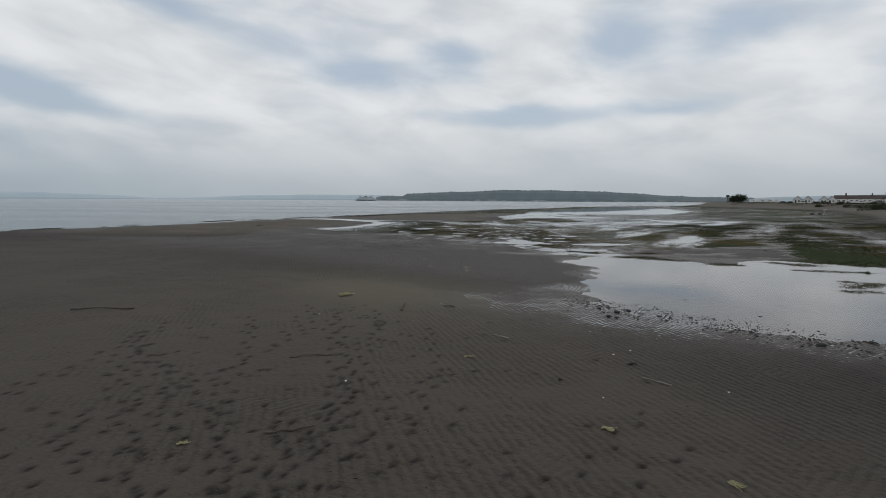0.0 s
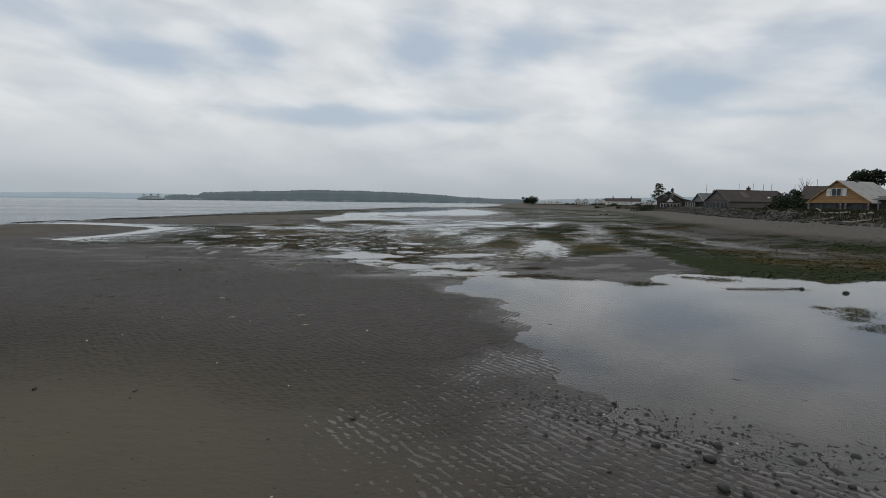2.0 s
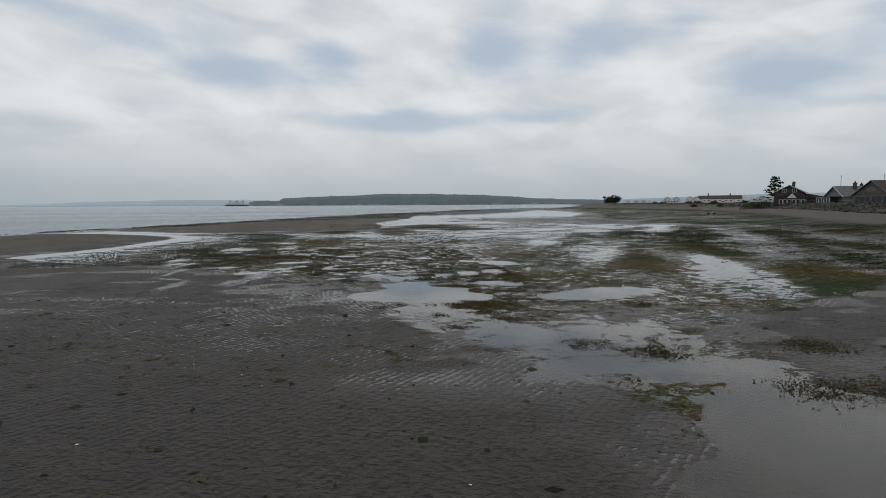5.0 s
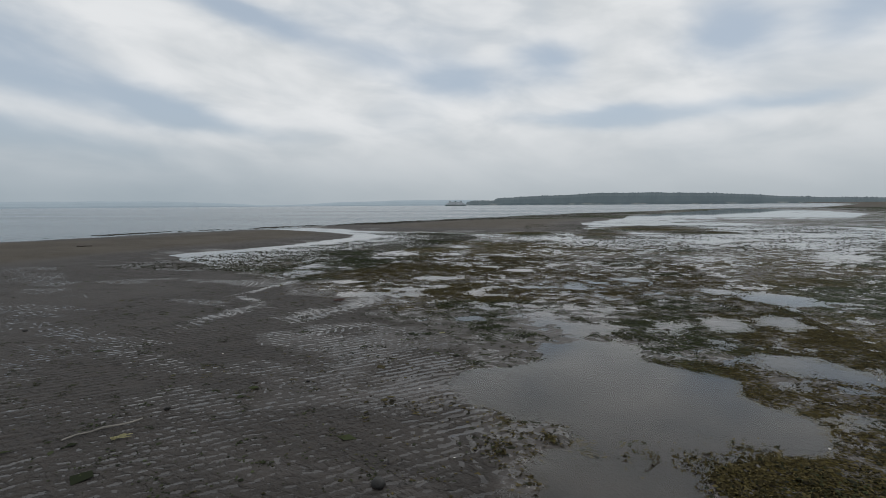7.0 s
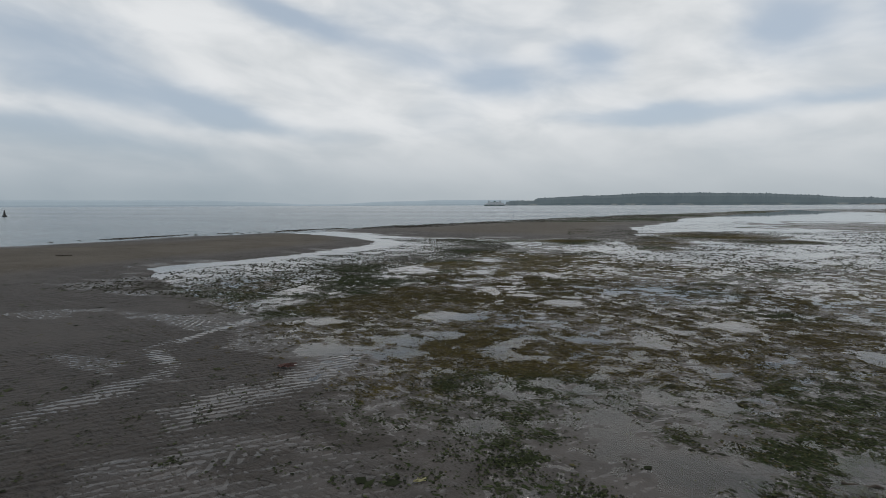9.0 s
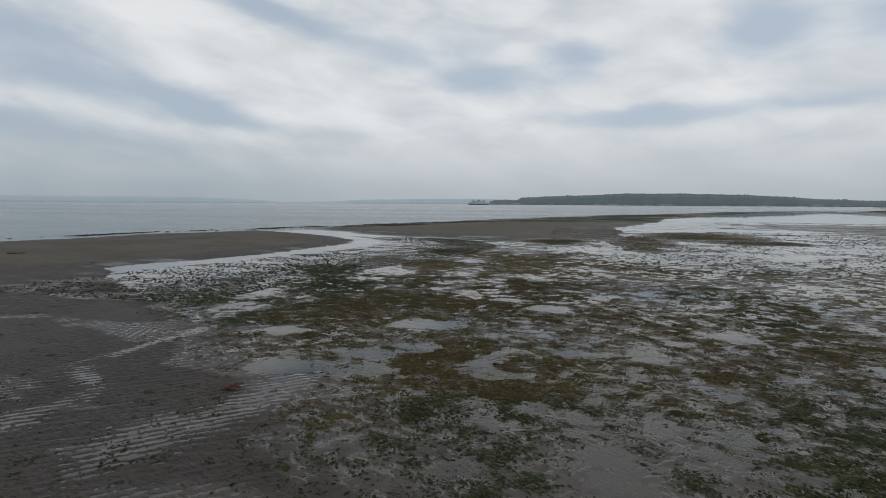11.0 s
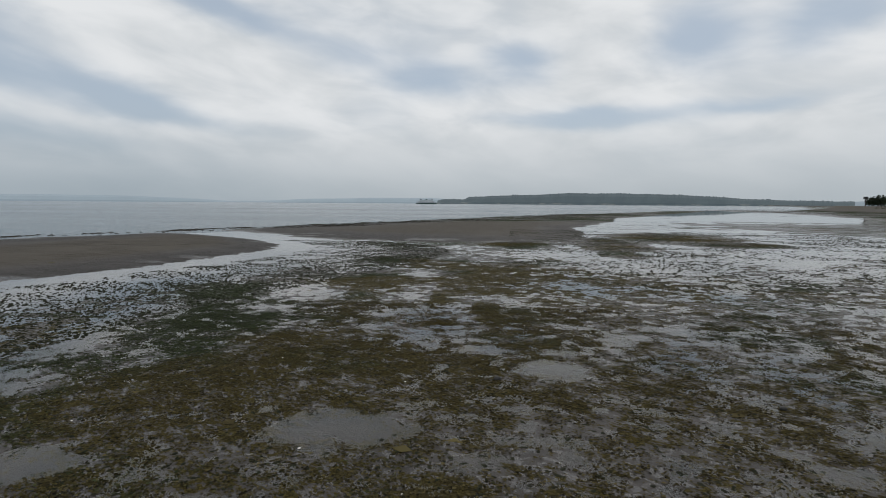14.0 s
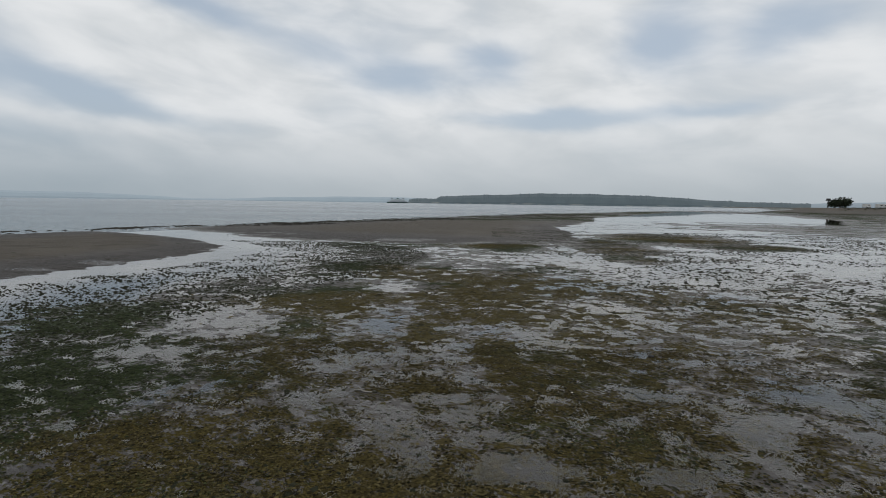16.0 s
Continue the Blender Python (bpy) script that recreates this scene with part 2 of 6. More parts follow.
def water_material(name, tint, calm):
    mat, n, bsdf = material(name)
    co = n.add("ShaderNodeTexCoord").outputs["Object"]
    if calm:
        bsdf.inputs["Transmission Weight"].default_value = 1.0
        bsdf.inputs["IOR"].default_value = 1.33
        bsdf.inputs["Roughness"].default_value = 0.015
        bsdf.inputs["Base Color"].default_value = (*tint, 1)
        h = n.math("ADD", n.noise(co, 0.9, 3, 0.5), n.math("MULTIPLY", n.noise(n.mapping(co, (1, 1.8, 1)), 5.0, 3, 0.5), 0.35))
        n.link(n.bump(h, 0.10, 0.004), bsdf.inputs["Normal"])
    else:
        band = n.noise(n.mapping(co, (0.004, 0.02, 1)), 1.0, 4, 0.6)
        n.link(n.mix(n.ramp(band, 0.35, 0.65), tint, tuple(c * 1.35 for c in tint)), bsdf.inputs["Base Color"])
        bsdf.inputs["IOR"].default_value = 1.33
        n.link(n.ramp(band, 0.3, 0.7, 0.10, 0.22), bsdf.inputs["Roughness"])
        h = n.math("ADD", n.noise(n.mapping(co, (0.5, 1.2, 1)), 0.8, 4, 0.6), n.math("MULTIPLY", n.noise(n.mapping(co, (0.5, 1, 1)), 4.0, 3, 0.5), 0.3))
        n.link(n.bump(h, 0.7, 0.5), bsdf.inputs["Normal"])
    return mat


# ---- the lie of the land, as functions of place ----
def lattice(ix, iy, seed):
    v = np.sin(ix * 127.1 + iy * 311.7 + seed * 74.7) * 43758.5453
    return v - np.floor(v)


def vnoise(x, y, seed=0):
    """Smooth value noise, 0 to 1."""
    ix, iy = np.floor(x), np.floor(y)
    fx, fy = x - ix, y - iy
    fx, fy = fx * fx * fx * (fx * (fx * 6 - 15) + 10), fy * fy * fy * (fy * (fy * 6 - 15) + 10)
    a, b = lattice(ix, iy, seed), lattice(ix + 1, iy, seed)
    c, d = lattice(ix, iy + 1, seed), lattice(ix + 1, iy + 1, seed)
    return (a + (b - a) * fx) * (1 - fy) + (c + (d - c) * fx) * fy


def fractal(x, y, octaves=4, seed=0, gain=0.5):
    """Fractal noise about 0, within about -1 to 1."""
    total, amp, norm = 0.0, 1.0, 0.0
    for k in range(octaves):
        cs, sn = math.cos(0.6 * k + 0.3), math.sin(0.6 * k + 0.3)
        total = total + amp * (vnoise((x * cs - y * sn) * 2 ** k, (x * sn + y * cs) * 2 ** k, seed + 17 * k) * 2 - 1)
        norm += amp
        amp *= gain
    return total / norm * 1.6


def smooth(v, lo, hi):
    t = np.clip((v - lo) / (hi - lo), 0, 1)
    return t * t * (3 - 2 * t)


def curve_at(table, v):
    return np.interp(v, [p[0] for p in table], [p[1] for p in table])


# y and x of the sea's edge, the foot of the rock wall, the tongue of sand and the outer bar; x and y of the main sand's far edge
SEA_EDGE = [(-300, -75), (40, -66), (73, -60), (90, -53), (101, -48), (113, -45), (122, -40), (143, -30), (177, -16), (242, 12), (372, 85), (500, 165), (770, 308), (2000, 900)]
ROCK_FOOT = [(-300, 50), (0, 68), (58, 80), (76, 86), (90, 94), (112, 106.5), (163, 144), (240, 190), (330, 206), (450, 212), (470, 240), (490, 340), (540, 1200)]
TONGUE_EDGE = [(70, -20), (82, -18.7), (86, -17.2), (90, -15.8), (97, -13.2), (104, -12.2), (108, -13.2), (112, -17), (117, -24), (124, -34), (132, -46)]
BAR_EDGE = [(105, -12), (113, -4), (116, 10), (120, 12.5), (148, 14), (182, 27), (211, 34), (390, 118)]
SAND_END = [(-70, 96), (-30, 90), (-20, 83), (-15, 78), (-9, 73), (-4, 69.5), (-1, 66.5), (1, 64.5), (3, 63), (5, 61.5), (5.8, 57), (7, 53), (8.5, 50.5), (10, 47), (11, 43)]
# pools: x, y, half widths, turn in degrees, depth
POOLS = [
    (21, 33.5, 11.5, 10, 0, 0.22), (13.5, 41.5, 3.6, 4.2, 0, 0.14), (24.2, 24.3, 17.0, 7.7, -8, 0.2), (33, 30.5, 11.5, 6.8, 0, 0.2), (12.5, 46.6, 3.6, 0.9, -10, 0.06), (8.2, 58.5, 2.7, 3.0, 15, 0.13),
]
# smaller puddles among the weed: x, y, half widths, depth
NEAR_PUDDLES = [
    (2.3, 70.6, 0.42, 0.3, 0.05), (15.5, 69.6, 1.07, 1.13, 0.05), (13.9, 65.2, 0.65, 0.94, 0.05), (12.2, 64.9, 0.59, 0.85, 0.05),
    (12.5, 60.9, 0.85, 0.74, 0.05), (13.3, 60.2, 0.4, 0.39, 0.05), (10.2, 63.9, 0.45, 0.35, 0.05), (1.1, 69.7, 0.6, 0.41, 0.05),
    (-0.3, 68.3, 0.71, 0.46, 0.05), (1.6, 68.5, 0.43, 0.3, 0.05), (5, 68.9, 0.58, 0.32, 0.05), (13.8, 71.1, 0.58, 0.62, 0.05),
    (8.2, 63.7, 0.66, 0.51, 0.05), (10.6, 64.5, 0.38, 0.49, 0.05), (4.2, 69.5, 0.4, 0.7, 0.03), (8.3, 71, 0.34, 0.3, 0.05),
    (4.7, 64.4, 0.28, 0.3, 0.05),
]
FAR_PUDDLES = [
    (1.8, 73.2, 0.96, 0.68, 0.05), (5.5, 76.9, 0.68, 0.6, 0.05), (11, 74.1, 0.78, 0.71, 0.05), (-2.1, 71.3, 0.51, 0.3, 0.05),
    (9.2, 81.3, 0.47, 0.41, 0.05), (3.9, 78.2, 0.45, 0.42, 0.04), (5.7, 78.3, 0.35, 0.3, 0.03), (7.4, 79.6, 0.36, 0.57, 0.05),
]
# runnels and films of water on the rippled sand, drawn out: x, y, half widths, turn, depth
SOAKED = [
    (7.9, 54.4, 1.9, 1.5, 0, 0.75), (9.3, 53.0, 0.9, 1.5, 0, 0.8), (10.3, 51.6, 1.3, 0.7, 0, 0.7), (6.2, 57.0, 1.6, 2.0, 0, 0.6), (-4.6, 70.3, 0.28, 3.4, -11, 0.9), (-4.1, 66.1, 0.9, 0.25, -33, 0.9), (-3.4, 63.8, 0.45, 1.9, -5, 0.6), (0.2, 66.4, 0.6, 2.4, -4, 0.75), (2.4, 60.4, 2.6, 1.2, -30, 0.42), (-2.5, 58.8, 2.4, 0.6, -20, 0.36),
    (-5.5, 60.3, 2.8, 0.6, -15, 0.36), (0.8, 62.2, 1.6, 0.5, 30, 0.5), (-8.5, 58.5, 3.0, 0.6, -10, 0.36), (-3.3, 77.6, 0.45, 3.6, -17, 0.9), (4.6, 58.6, 1.6, 1.8, 0, 0.65), (-0.5, 64.0, 0.7, 1.2, -20, 0.7),
]
RUNNELS = [
    (16.3, 56.9, 2.8, 1.2, 10, 0.08), (-7.2, 77.5, 0.7, 3.4, 25, -0.03),
]
POOLS += [(x, y, a, b, 0, d) for x, y, a, b, d in NEAR_PUDDLES + FAR_PUDDLES] + RUNNELS


# where weed lies thicker or thinner: x, y, reach, amount
WEEDY = [
    (35.0, 48.0, 9.0, 0.25), (45.0, 75.0, 22.0, 0.08), (33.0, 43.0, 4.0, 0.35), (37.0, 39.0, 3.5, 0.35), (60.0, 50.0, 6.0, 0.3), (10.7, 54.6, 0.9, 0.25), (10.2, 56.2, 0.9, 0.3), (26.0, 76.0, 5.0, 0.40), (28.5, 82.0, 4.0, 0.3), (19.0, 75.0, 6.0, 0.14),
]
BARE = [
    (8.2, 53.6, 1.7, -0.55), (13.8, 53.6, 2.0, -0.32), (16.8, 53.2, 2.2, -0.28), (9.6, 51.9, 1.0, -0.4), (11.0, 49.5, 2.6, -0.35), (8.8, 50.6, 2.0, -0.55), (13.5, 50.5, 2.5, -0.45), (47.0, 57.0, 3.5, -0.55), (43.5, 49.0, 3.2, -0.55), (40.0, 43.0, 2.6, -0.4), (50.0, 65.0, 4.0, -0.55), (8.0, 62.3, 1.8, -0.3),
]
# mats of weed and the open film between them: x, y, half widths, amount
NEAR_MATS = [
    (-1.8, 78.3, 1.47, 0.57, 0.7), (1.4, 78, 1.15, 0.61, 0.8), (2.7, 78.2, 0.44, 0.71, 0.7), (-1.2, 76.2, 3.04, 2.89, 1),
    (-0.7, 71.7, 1.39, 0.6, 0.5), (8.4, 76.3, 1.8, 2, 0.6), (10.8, 76, 1.71, 2.07, 0.5), (-2.2, 74.8, 2.66, 3.4, 0.6),
    (1.4, 65.8, 0.8, 0.38, 0.7), (1.1, 64.3, 0.6, 0.34, 0.7), (5.5, 64.5, 0.54, 0.84, 0.8), (3.8, 62.8, 0.38, 0.4, 0.8),
    (8, 64.9, 0.36, 0.4, 0.9), (11.4, 70, 2.02, 2.69, 0.6), (9.6, 64.5, 0.48, 0.47, 0.8), (6.9, 64.9, 0.2, 0.28, 0.9),
    (5.3, 63.8, 0.64, 1.32, 0.8), (10.1, 60.2, 1.09, 0.66, 0.9), (11, 57.9, 0.65, 0.87, 0.8), (9.5, 55.8, 0.71, 0.61, 0.8),
    (11.8, 69.6, 2.3, 3.79, 0.6), (18.2, 72, 1.95, 4.43, 0.6), (14.2, 62.5, 0.81, 0.77, 0.6),
]
FAR_MATS = [
    (-1.7, 90.3, 1.66, 4.58, 1), (2.8, 90.5, 2.46, 4.57, 1), (5.6, 83.6, 1.04, 1.55, 0.5), (4.2, 82.7, 0.79, 0.87, 0.9),
    (-7, 84.5, 1.65, 1.25, 0.6), (-4.5, 80.7, 1.14, 0.52, 0.5), (0.8, 79.4, 0.48, 0.53, 0.7), (13.4, 115.7, 3.2, 7.14, 1),
    (22.5, 127.5, 6.5, 7.61, 1), (24.9, 117.7, 4.3, 3.24, 1), (12.6, 105.4, 1.7, 3.18, 0.8), (12.2, 86.5, 0.89, 1.36, 0.7),
    (5.2, 114.1, 2.6, 4.55, 1), (7.2, 82.2, 1.26, 1.2, 0.5), (11.2, 83.5, 0.89, 1.28, 0.5), (-3.3, 99, 1.8, 1.96, 0.9),
    (11.1, 84.5, 4.03, 2.2, 0.4),
]
LANDWARD_MATS = [
    (33.6, 45.9, 3.6, 3.3, 1), (36.8, 41.7, 4.7, 2.7, 1.2), (37, 47, 3.7, 3, 1), (54.6, 49.4, 3.4, 2.4, 1), (36.7, 51, 4.2, 2.3, 0.8), (46.0, 41.0, 6.0, 2.6, 1.2), (39.6, 58.9, 3.7, 3.3, 0.7), (60.0, 66.0, 9.0, 3.0, 0.8),
    (52.0, 78.0, 10.0, 4.0, 0.8), (38.0, 70.0, 6.0, 4.0, 0.7), (70.0, 95.0, 12.0, 5.0, 0.8), (30.0, 62.0, 5.0, 3.0, 0.7), (45.0, 95.0, 9.0, 6.0, 0.7), (80.0, 125.0, 12.0, 8.0, 0.8),
]
NEAR_FILMS = [
    (2, 79.6, 0.34, 0.3, 1), (-1.8, 80.1, 0.47, 0.42, 0.8), (-0.7, 79.8, 0.46, 0.37, 0.8), (-3.6, 79, 0.55, 0.35, 0.8),
    (3.3, 80.3, 0.48, 0.73, 0.6), (4, 79.2, 0.51, 0.42, 0.6), (-5.9, 72.4, 1.04, 1.23, 0.8), (-5.9, 73.7, 1.09, 1, 0.9),
    (-6.5, 76.9, 1.17, 1.14, 0.9), (2.7, 79.5, 0.88, 1.25, 1), (4.3, 72.6, 0.71, 0.79, 0.7), (6.3, 70.8, 0.48, 0.49, 0.7),
    (4.9, 70.6, 0.95, 0.98, 0.6), (7.3, 66.2, 1.31, 1.47, 0.6), (8.9, 66.8, 1.01, 1.12, 0.5), (6.8, 67.6, 0.57, 1.15, 0.7),
    (6.9, 65, 0.88, 1.98, 0.9), (5.2, 73.1, 0.67, 0.71, 0.7), (1.2, 70.9, 1.07, 0.61, 0.8), (-0.6, 66.6, 1.38, 1.73, 1),
    (-0.1, 65.4, 0.62, 0.37, 0.9), (0.3, 67.7, 1.09, 0.62, 1),
]
FAR_FILMS = [
    (-4.2, 86, 1.58, 1.79, 1), (-4, 82.4, 0.86, 0.4, 1), (0.8, 82.2, 1.22, 1.24, 1), (0.7, 87.2, 0.72, 1.57, 1),
    (3.5, 85.2, 1.35, 0.72, 1), (2.7, 82.7, 0.72, 1.77, 1), (0.1, 80.6, 0.66, 0.36, 0.8), (15, 94.9, 4.52, 6.46, 0.5),
    (15.2, 89.3, 1.14, 2.34, 0.5), (-7.7, 81, 1.12, 1.58, 0.9), (-4.3, 85.9, 1.04, 1.38, 1), (0.4, 85.2, 0.99, 1.57, 1),
    (19.4, 90.3, 2.08, 9.26, 0.4), (-7.5, 83.2, 0.92, 0.65, 0.7), (-11.3, 89, 2.49, 2.07, 0.7), (-3.7, 92.9, 2.11, 1.34, 0.8),
    (-0.4, 91.7, 0.89, 1.18, 0.8),
]


def trend(x, y):
    """The broad wobble that all edges share."""
    return fractal(x / 9, y / 9, 4, 3)


def terrain(x, y):
    """Height above the still water, and how far the ground is weedy, brown, wet, rippled and beach-like."""
    wob, fine = trend(x, y), fractal(x / 1.3, y / 1.3, 4, 5)
    near = smooth(y, 150, 95)
    d_sea = x - curve_at(SEA_EDGE, y) + 1.5 * wob
    sand_end = np.where(x < 11, curve_at(SAND_END, x), 43 - (x - 11) * 8)
    d_sand = (sand_end - y) + 1.0 * wob + 0.5 * fine
    d_tongue = curve_at(TONGUE_EDGE, y) - x + 0.7 * wob + 0.12 * fine
    bar = np.minimum(np.minimum(curve_at(BAR_EDGE, y) - x, (y - 115.5 - 0.022 * (x + 4) ** 2 * (x < -4)) * 0.7), d_sea) + 0.8 * wob
    strip = np.minimum(np.minimum(y - 43.3 + 1.1 * np.clip(x - 17, 0, 3) - 1.0 * np.clip(x - 20.5, 0, 3.5), 51.0 + 0.38 * np.clip(x - 18, 0, 20) - y), np.minimum(x - 15.5, 28.5 + 0.55 * (y - 45) - x)) + 0.8 * wob + 0.5 * fine
    shelve = 0.10 + 0.90 * smooth(d_sea, -2, 20)
    sand = np.maximum.reduce([smooth(d_sand, -1.0, 2.0) * 0.035 + np.clip(d_sand, 0, 45) * 0.006, smooth(d_tongue, -0.3, 10) * 0.38 * smooth(y, 52, 70) * shelve, smooth(bar, -0.5, 8) * (0.12 + 0.15 * smooth(y, 185, 160)) * shelve, smooth(strip, -0.5, 2.5) * 0.05])
    s = (x - curve_at(ROCK_FOOT, y)) * 0.85
    beach = smooth(s, -27, 3) ** 1.3 * 1.8
    back = smooth(s, 0.5, 5.0) * 1.85
    # flats: a skin of water and weed with a relief of a few centimetres
    stretch = 1 + 3.0 * smooth(y, 96, 135)
    close = smooth(y, 94, 84)
    channel = x - curve_at(TONGUE_EDGE, y)
    landward = smooth(x - 0.8 - (y - 23) * 0.48, -4, 16)
    patch = fractal(x / (4.5 * stretch), y / 4.0, 4, 51)
    lean = 0.63 - 0.38 * smooth(y + 0.4 * x, 71, 66) * smooth(x, 10, 7) - 0.13 * smooth(x, 3, 7) * smooth(y, 90, 84) * smooth(y, 66, 70) - 0.06 * smooth(x, 20, 30) + 0.06 * smooth(x, 13, 24) * smooth(y, 125, 80) - 0.30 * smooth(y, 84, 104) * smooth(x, 2, 12) * (1 - 0.9 * landward) - 0.34 * smooth(channel, 11, 4) * smooth(y, 70, 80) - 0.35 * smooth(y, 62, 54) * smooth(x, 8, 2)
    bands = fractal((x * 0.85 - y * 0.52) / 4.5, (x * 0.52 + y * 0.85) / 18, 3, 59)
    lean = lean + (0.45 * bands - 0.12) * smooth(x, 18, 27) * smooth(y, 140, 110)
    for bx, by, br, amount in WEEDY + BARE:
        lean = lean + amount * np.exp(-((x - bx) ** 2 + (y - by) ** 2) / br ** 2)
    wx, wy = x + 0.30 * fine, y + 0.35 * fractal(x / 1.1 + 40, y / 1.1, 4, 6)
    mat, film = 0.0, 0.0
    for bx, by, rx, ry, amount in NEAR_MATS + FAR_MATS + LANDWARD_MATS:
        mat = np.maximum(mat, amount * np.exp(-0.6 * (((wx - bx) / rx) ** 2 + ((wy - by) / ry) ** 2) ** 2))
    for bx, by, rx, ry, amount in NEAR_FILMS + FAR_FILMS:
        film = np.maximum(film, amount * np.exp(-0.6 * (((wx - bx) / rx) ** 2 + ((wy - by) / ry) ** 2) ** 2))
    lean = lean - 0.02 + (0.22 + 0.26 * smooth(y, 96, 104)) * mat - 0.34 * film
    flat = 0.004 + (0.042 - 0.012 * close) * np.clip(lean - 0.54, -0.7, 0.35) + (0.010 - 0.007 * close) * fractal(x / (4.5 * stretch), y / 3.6, 3, 21) + (0.013 - 0.007 * close) * fractal(x / (0.9 * stretch), y / 0.8, 3, 33) + 0.013 * near * fractal(x / 0.34, y / 0.30, 2, 41)
    flat = flat - 0.050 * smooth(channel, 8.0, 2.5) * smooth(y, 74, 82) * (x < 0) - 0.006 * smooth(y, 92, 108) * smooth(x, 0, 8)
    flat = flat + 0.020 * smooth(y + 0.5 * x, 70, 66) * smooth(x, 10, 7)
    flat = flat + 0.024 * np.exp(-((x - 14.8) / 3.4) ** 2 - ((y - 53.2) / 1.9) ** 2)
    flat = flat + 0.030 * mat * smooth(y, 96, 106)
    flat = flat + 0.006 * smooth(x, 26, 34) * smooth(y, 90, 60) + 0.12 * smooth(s, -75, -35) * smooth(y, 120, 180) + 0.03 * smooth(s, -50, -30)
    flat = flat + 0.020 * np.clip(bands - 0.1, -0.8, 0.4) * smooth(x, 18, 27) * smooth(y, 140, 110)
    flat = flat + 0.010 * landward * smooth(y, 80, 100) + 0.04 * np.exp(-((x - 60) ** 2 + (y - 160) ** 2) / 500)
    ashore = np.clip(np.maximum.reduce([smooth(d_sand, -0.5, 3.0), smooth(strip, -0.5, 1.5), smooth(s, -20, -11)]), 0, 1)
    h = flat * (1 - 0.8 * ashore) + sand + beach + back
    margin = 99.0
    for i, (px, py, rx, ry, turn, depth) in enumerate(POOLS):
        c, sn = math.cos(radians(turn)), math.sin(radians(turn))
        u, v = ((x - px) * c + (y - py) * sn) / rx, (-(x - px) * sn + (y - py) * c) / ry
        small = min(rx, ry)
        r = np.sqrt(u * u + v * v) * small - small + (0.8 * fractal(x / 1.7, y / 1.7, 2, 8) + 0.4 * wob if i in (1, 5) else 0) + (0.06 * small + (0.16 if i < 6 else 0.15)) * (wob * 0.4 + fine * 0.8)
        margin = np.minimum(margin, r) if i < 6 else margin
        h = h - smooth(r, 0.4, -1.0) * (depth + (0.02 if i < 6 else 0.06)) - (0.72 * smooth(r, 0.75 + 0.26 * small, 0.5) + 0.17 * smooth(r, 0.7, -0.4)) * np.clip(sand, 0, 0.3)
    low = smooth(strip, -0.5, 0.6) * smooth(x, 14, 16)
    h = h * (1 - low) + low * (0.012 + 0.02 * fine + 0.02 * smooth(strip, 0, 2))
    out = smooth(d_sea, 3, -3)
    h = h * (1 - out) - out * (0.15 + np.clip(-d_sea, 0, 150) * 0.02)
    is_sand = np.clip(np.maximum.reduce([smooth(d_sand, -1.2, 1.5), smooth(d_tongue, -1, 1.0) * smooth(y, 52, 70), smooth(bar, -1.0, 1.0), smooth(strip, -0.8, 0.8), smooth(s, -15, -9)]), 0, 1)
    fringe = np.maximum(smooth(d_sea, 3 + 0.13 * np.clip(y - 110, 0, 110), 1.0) * smooth(y, 118, 150), smooth(y - 0.3 * x + 1.5 * wob, 160, 178) * smooth(s, -60, -90)) * smooth(d_sea, -3, 0) * smooth(bar, -2, 0.5)
    algae = np.clip(lean + 0.04 + 0.30 * smooth(x, 22, 30) * fractal(x / 2.6, y / 1.3, 3, 56) + (0.42 - 0.22 * close) * patch + (0.34 - 0.04 * close) * fractal(x / (0.55 * stretch), y / 0.5, 4, 55, 0.6), 0.0, 1)
    algae = np.maximum(algae * (1 - is_sand) * smooth(h, -0.055, -0.02), fringe * np.clip(0.62 + 0.5 * fractal(x / 14, y / 5, 3, 57), 0, 1))
    algae = np.maximum(algae, np.exp(-((strip + 0.1) / 0.55) ** 2) * smooth(fractal(x / 2.2, y / 1.5, 3, 58), -0.2, 0.4) * 0.9 * smooth(x, 12, 15))
    hue = np.clip(0.70 - 0.28 * smooth(y, 70, 64) * smooth(x, 12, 8) + 0.5 * fractal(x / 6, y / 4, 3, 61) - 0.48 * smooth(x, 24, 34) + 0.35 * fractal(x / 19, y / 11, 2, 63) * smooth(x, 12, 26) - 0.45 * smooth(x, -0.5, -6) + 0.1 * smooth(x, 0, 6) - 0.4 * fringe - 0.25 * smooth(y, 96, 108), 0, 1)
    damp = 0.10 + 0.92 * smooth(fractal(x / 2.8, y / 1.5, 3, 79), 0.0, 0.5)
    wet = np.clip(smooth(h, 0.05, 0.0) * 0.8 * (1 - is_sand) + smooth(h, 0.15, 0.03) * is_sand * damp + 0.25 * (1 - is_sand), 0, 1) * (1 - smooth(s, -22, -12))
    wet = np.maximum(wet, smooth(margin, 5.5, 0.5) * is_sand * smooth(y, 52, 46) * 0.50 + smooth(margin, 2.4, 0.4) * is_sand * smooth(y, 50, 46) * 0.45)
    wet = np.maximum(wet, 0.50 * is_sand * smooth(y + 0.7 * x, 25, 36) * smooth(s, -20, -30) * smooth(h, 0.3, 0.2))
    pale = np.clip(1.15 * np.exp(-((x + 2.2 + 0.45 * (y - 26)) / 5.0) ** 2 - ((y - 27) / 6.0) ** 2), 0, 1) * (0.8 + 0.35 * wob)
    ladder = smooth(y, 50, 44) * smooth(y + 0.8 * x, 24, 30)
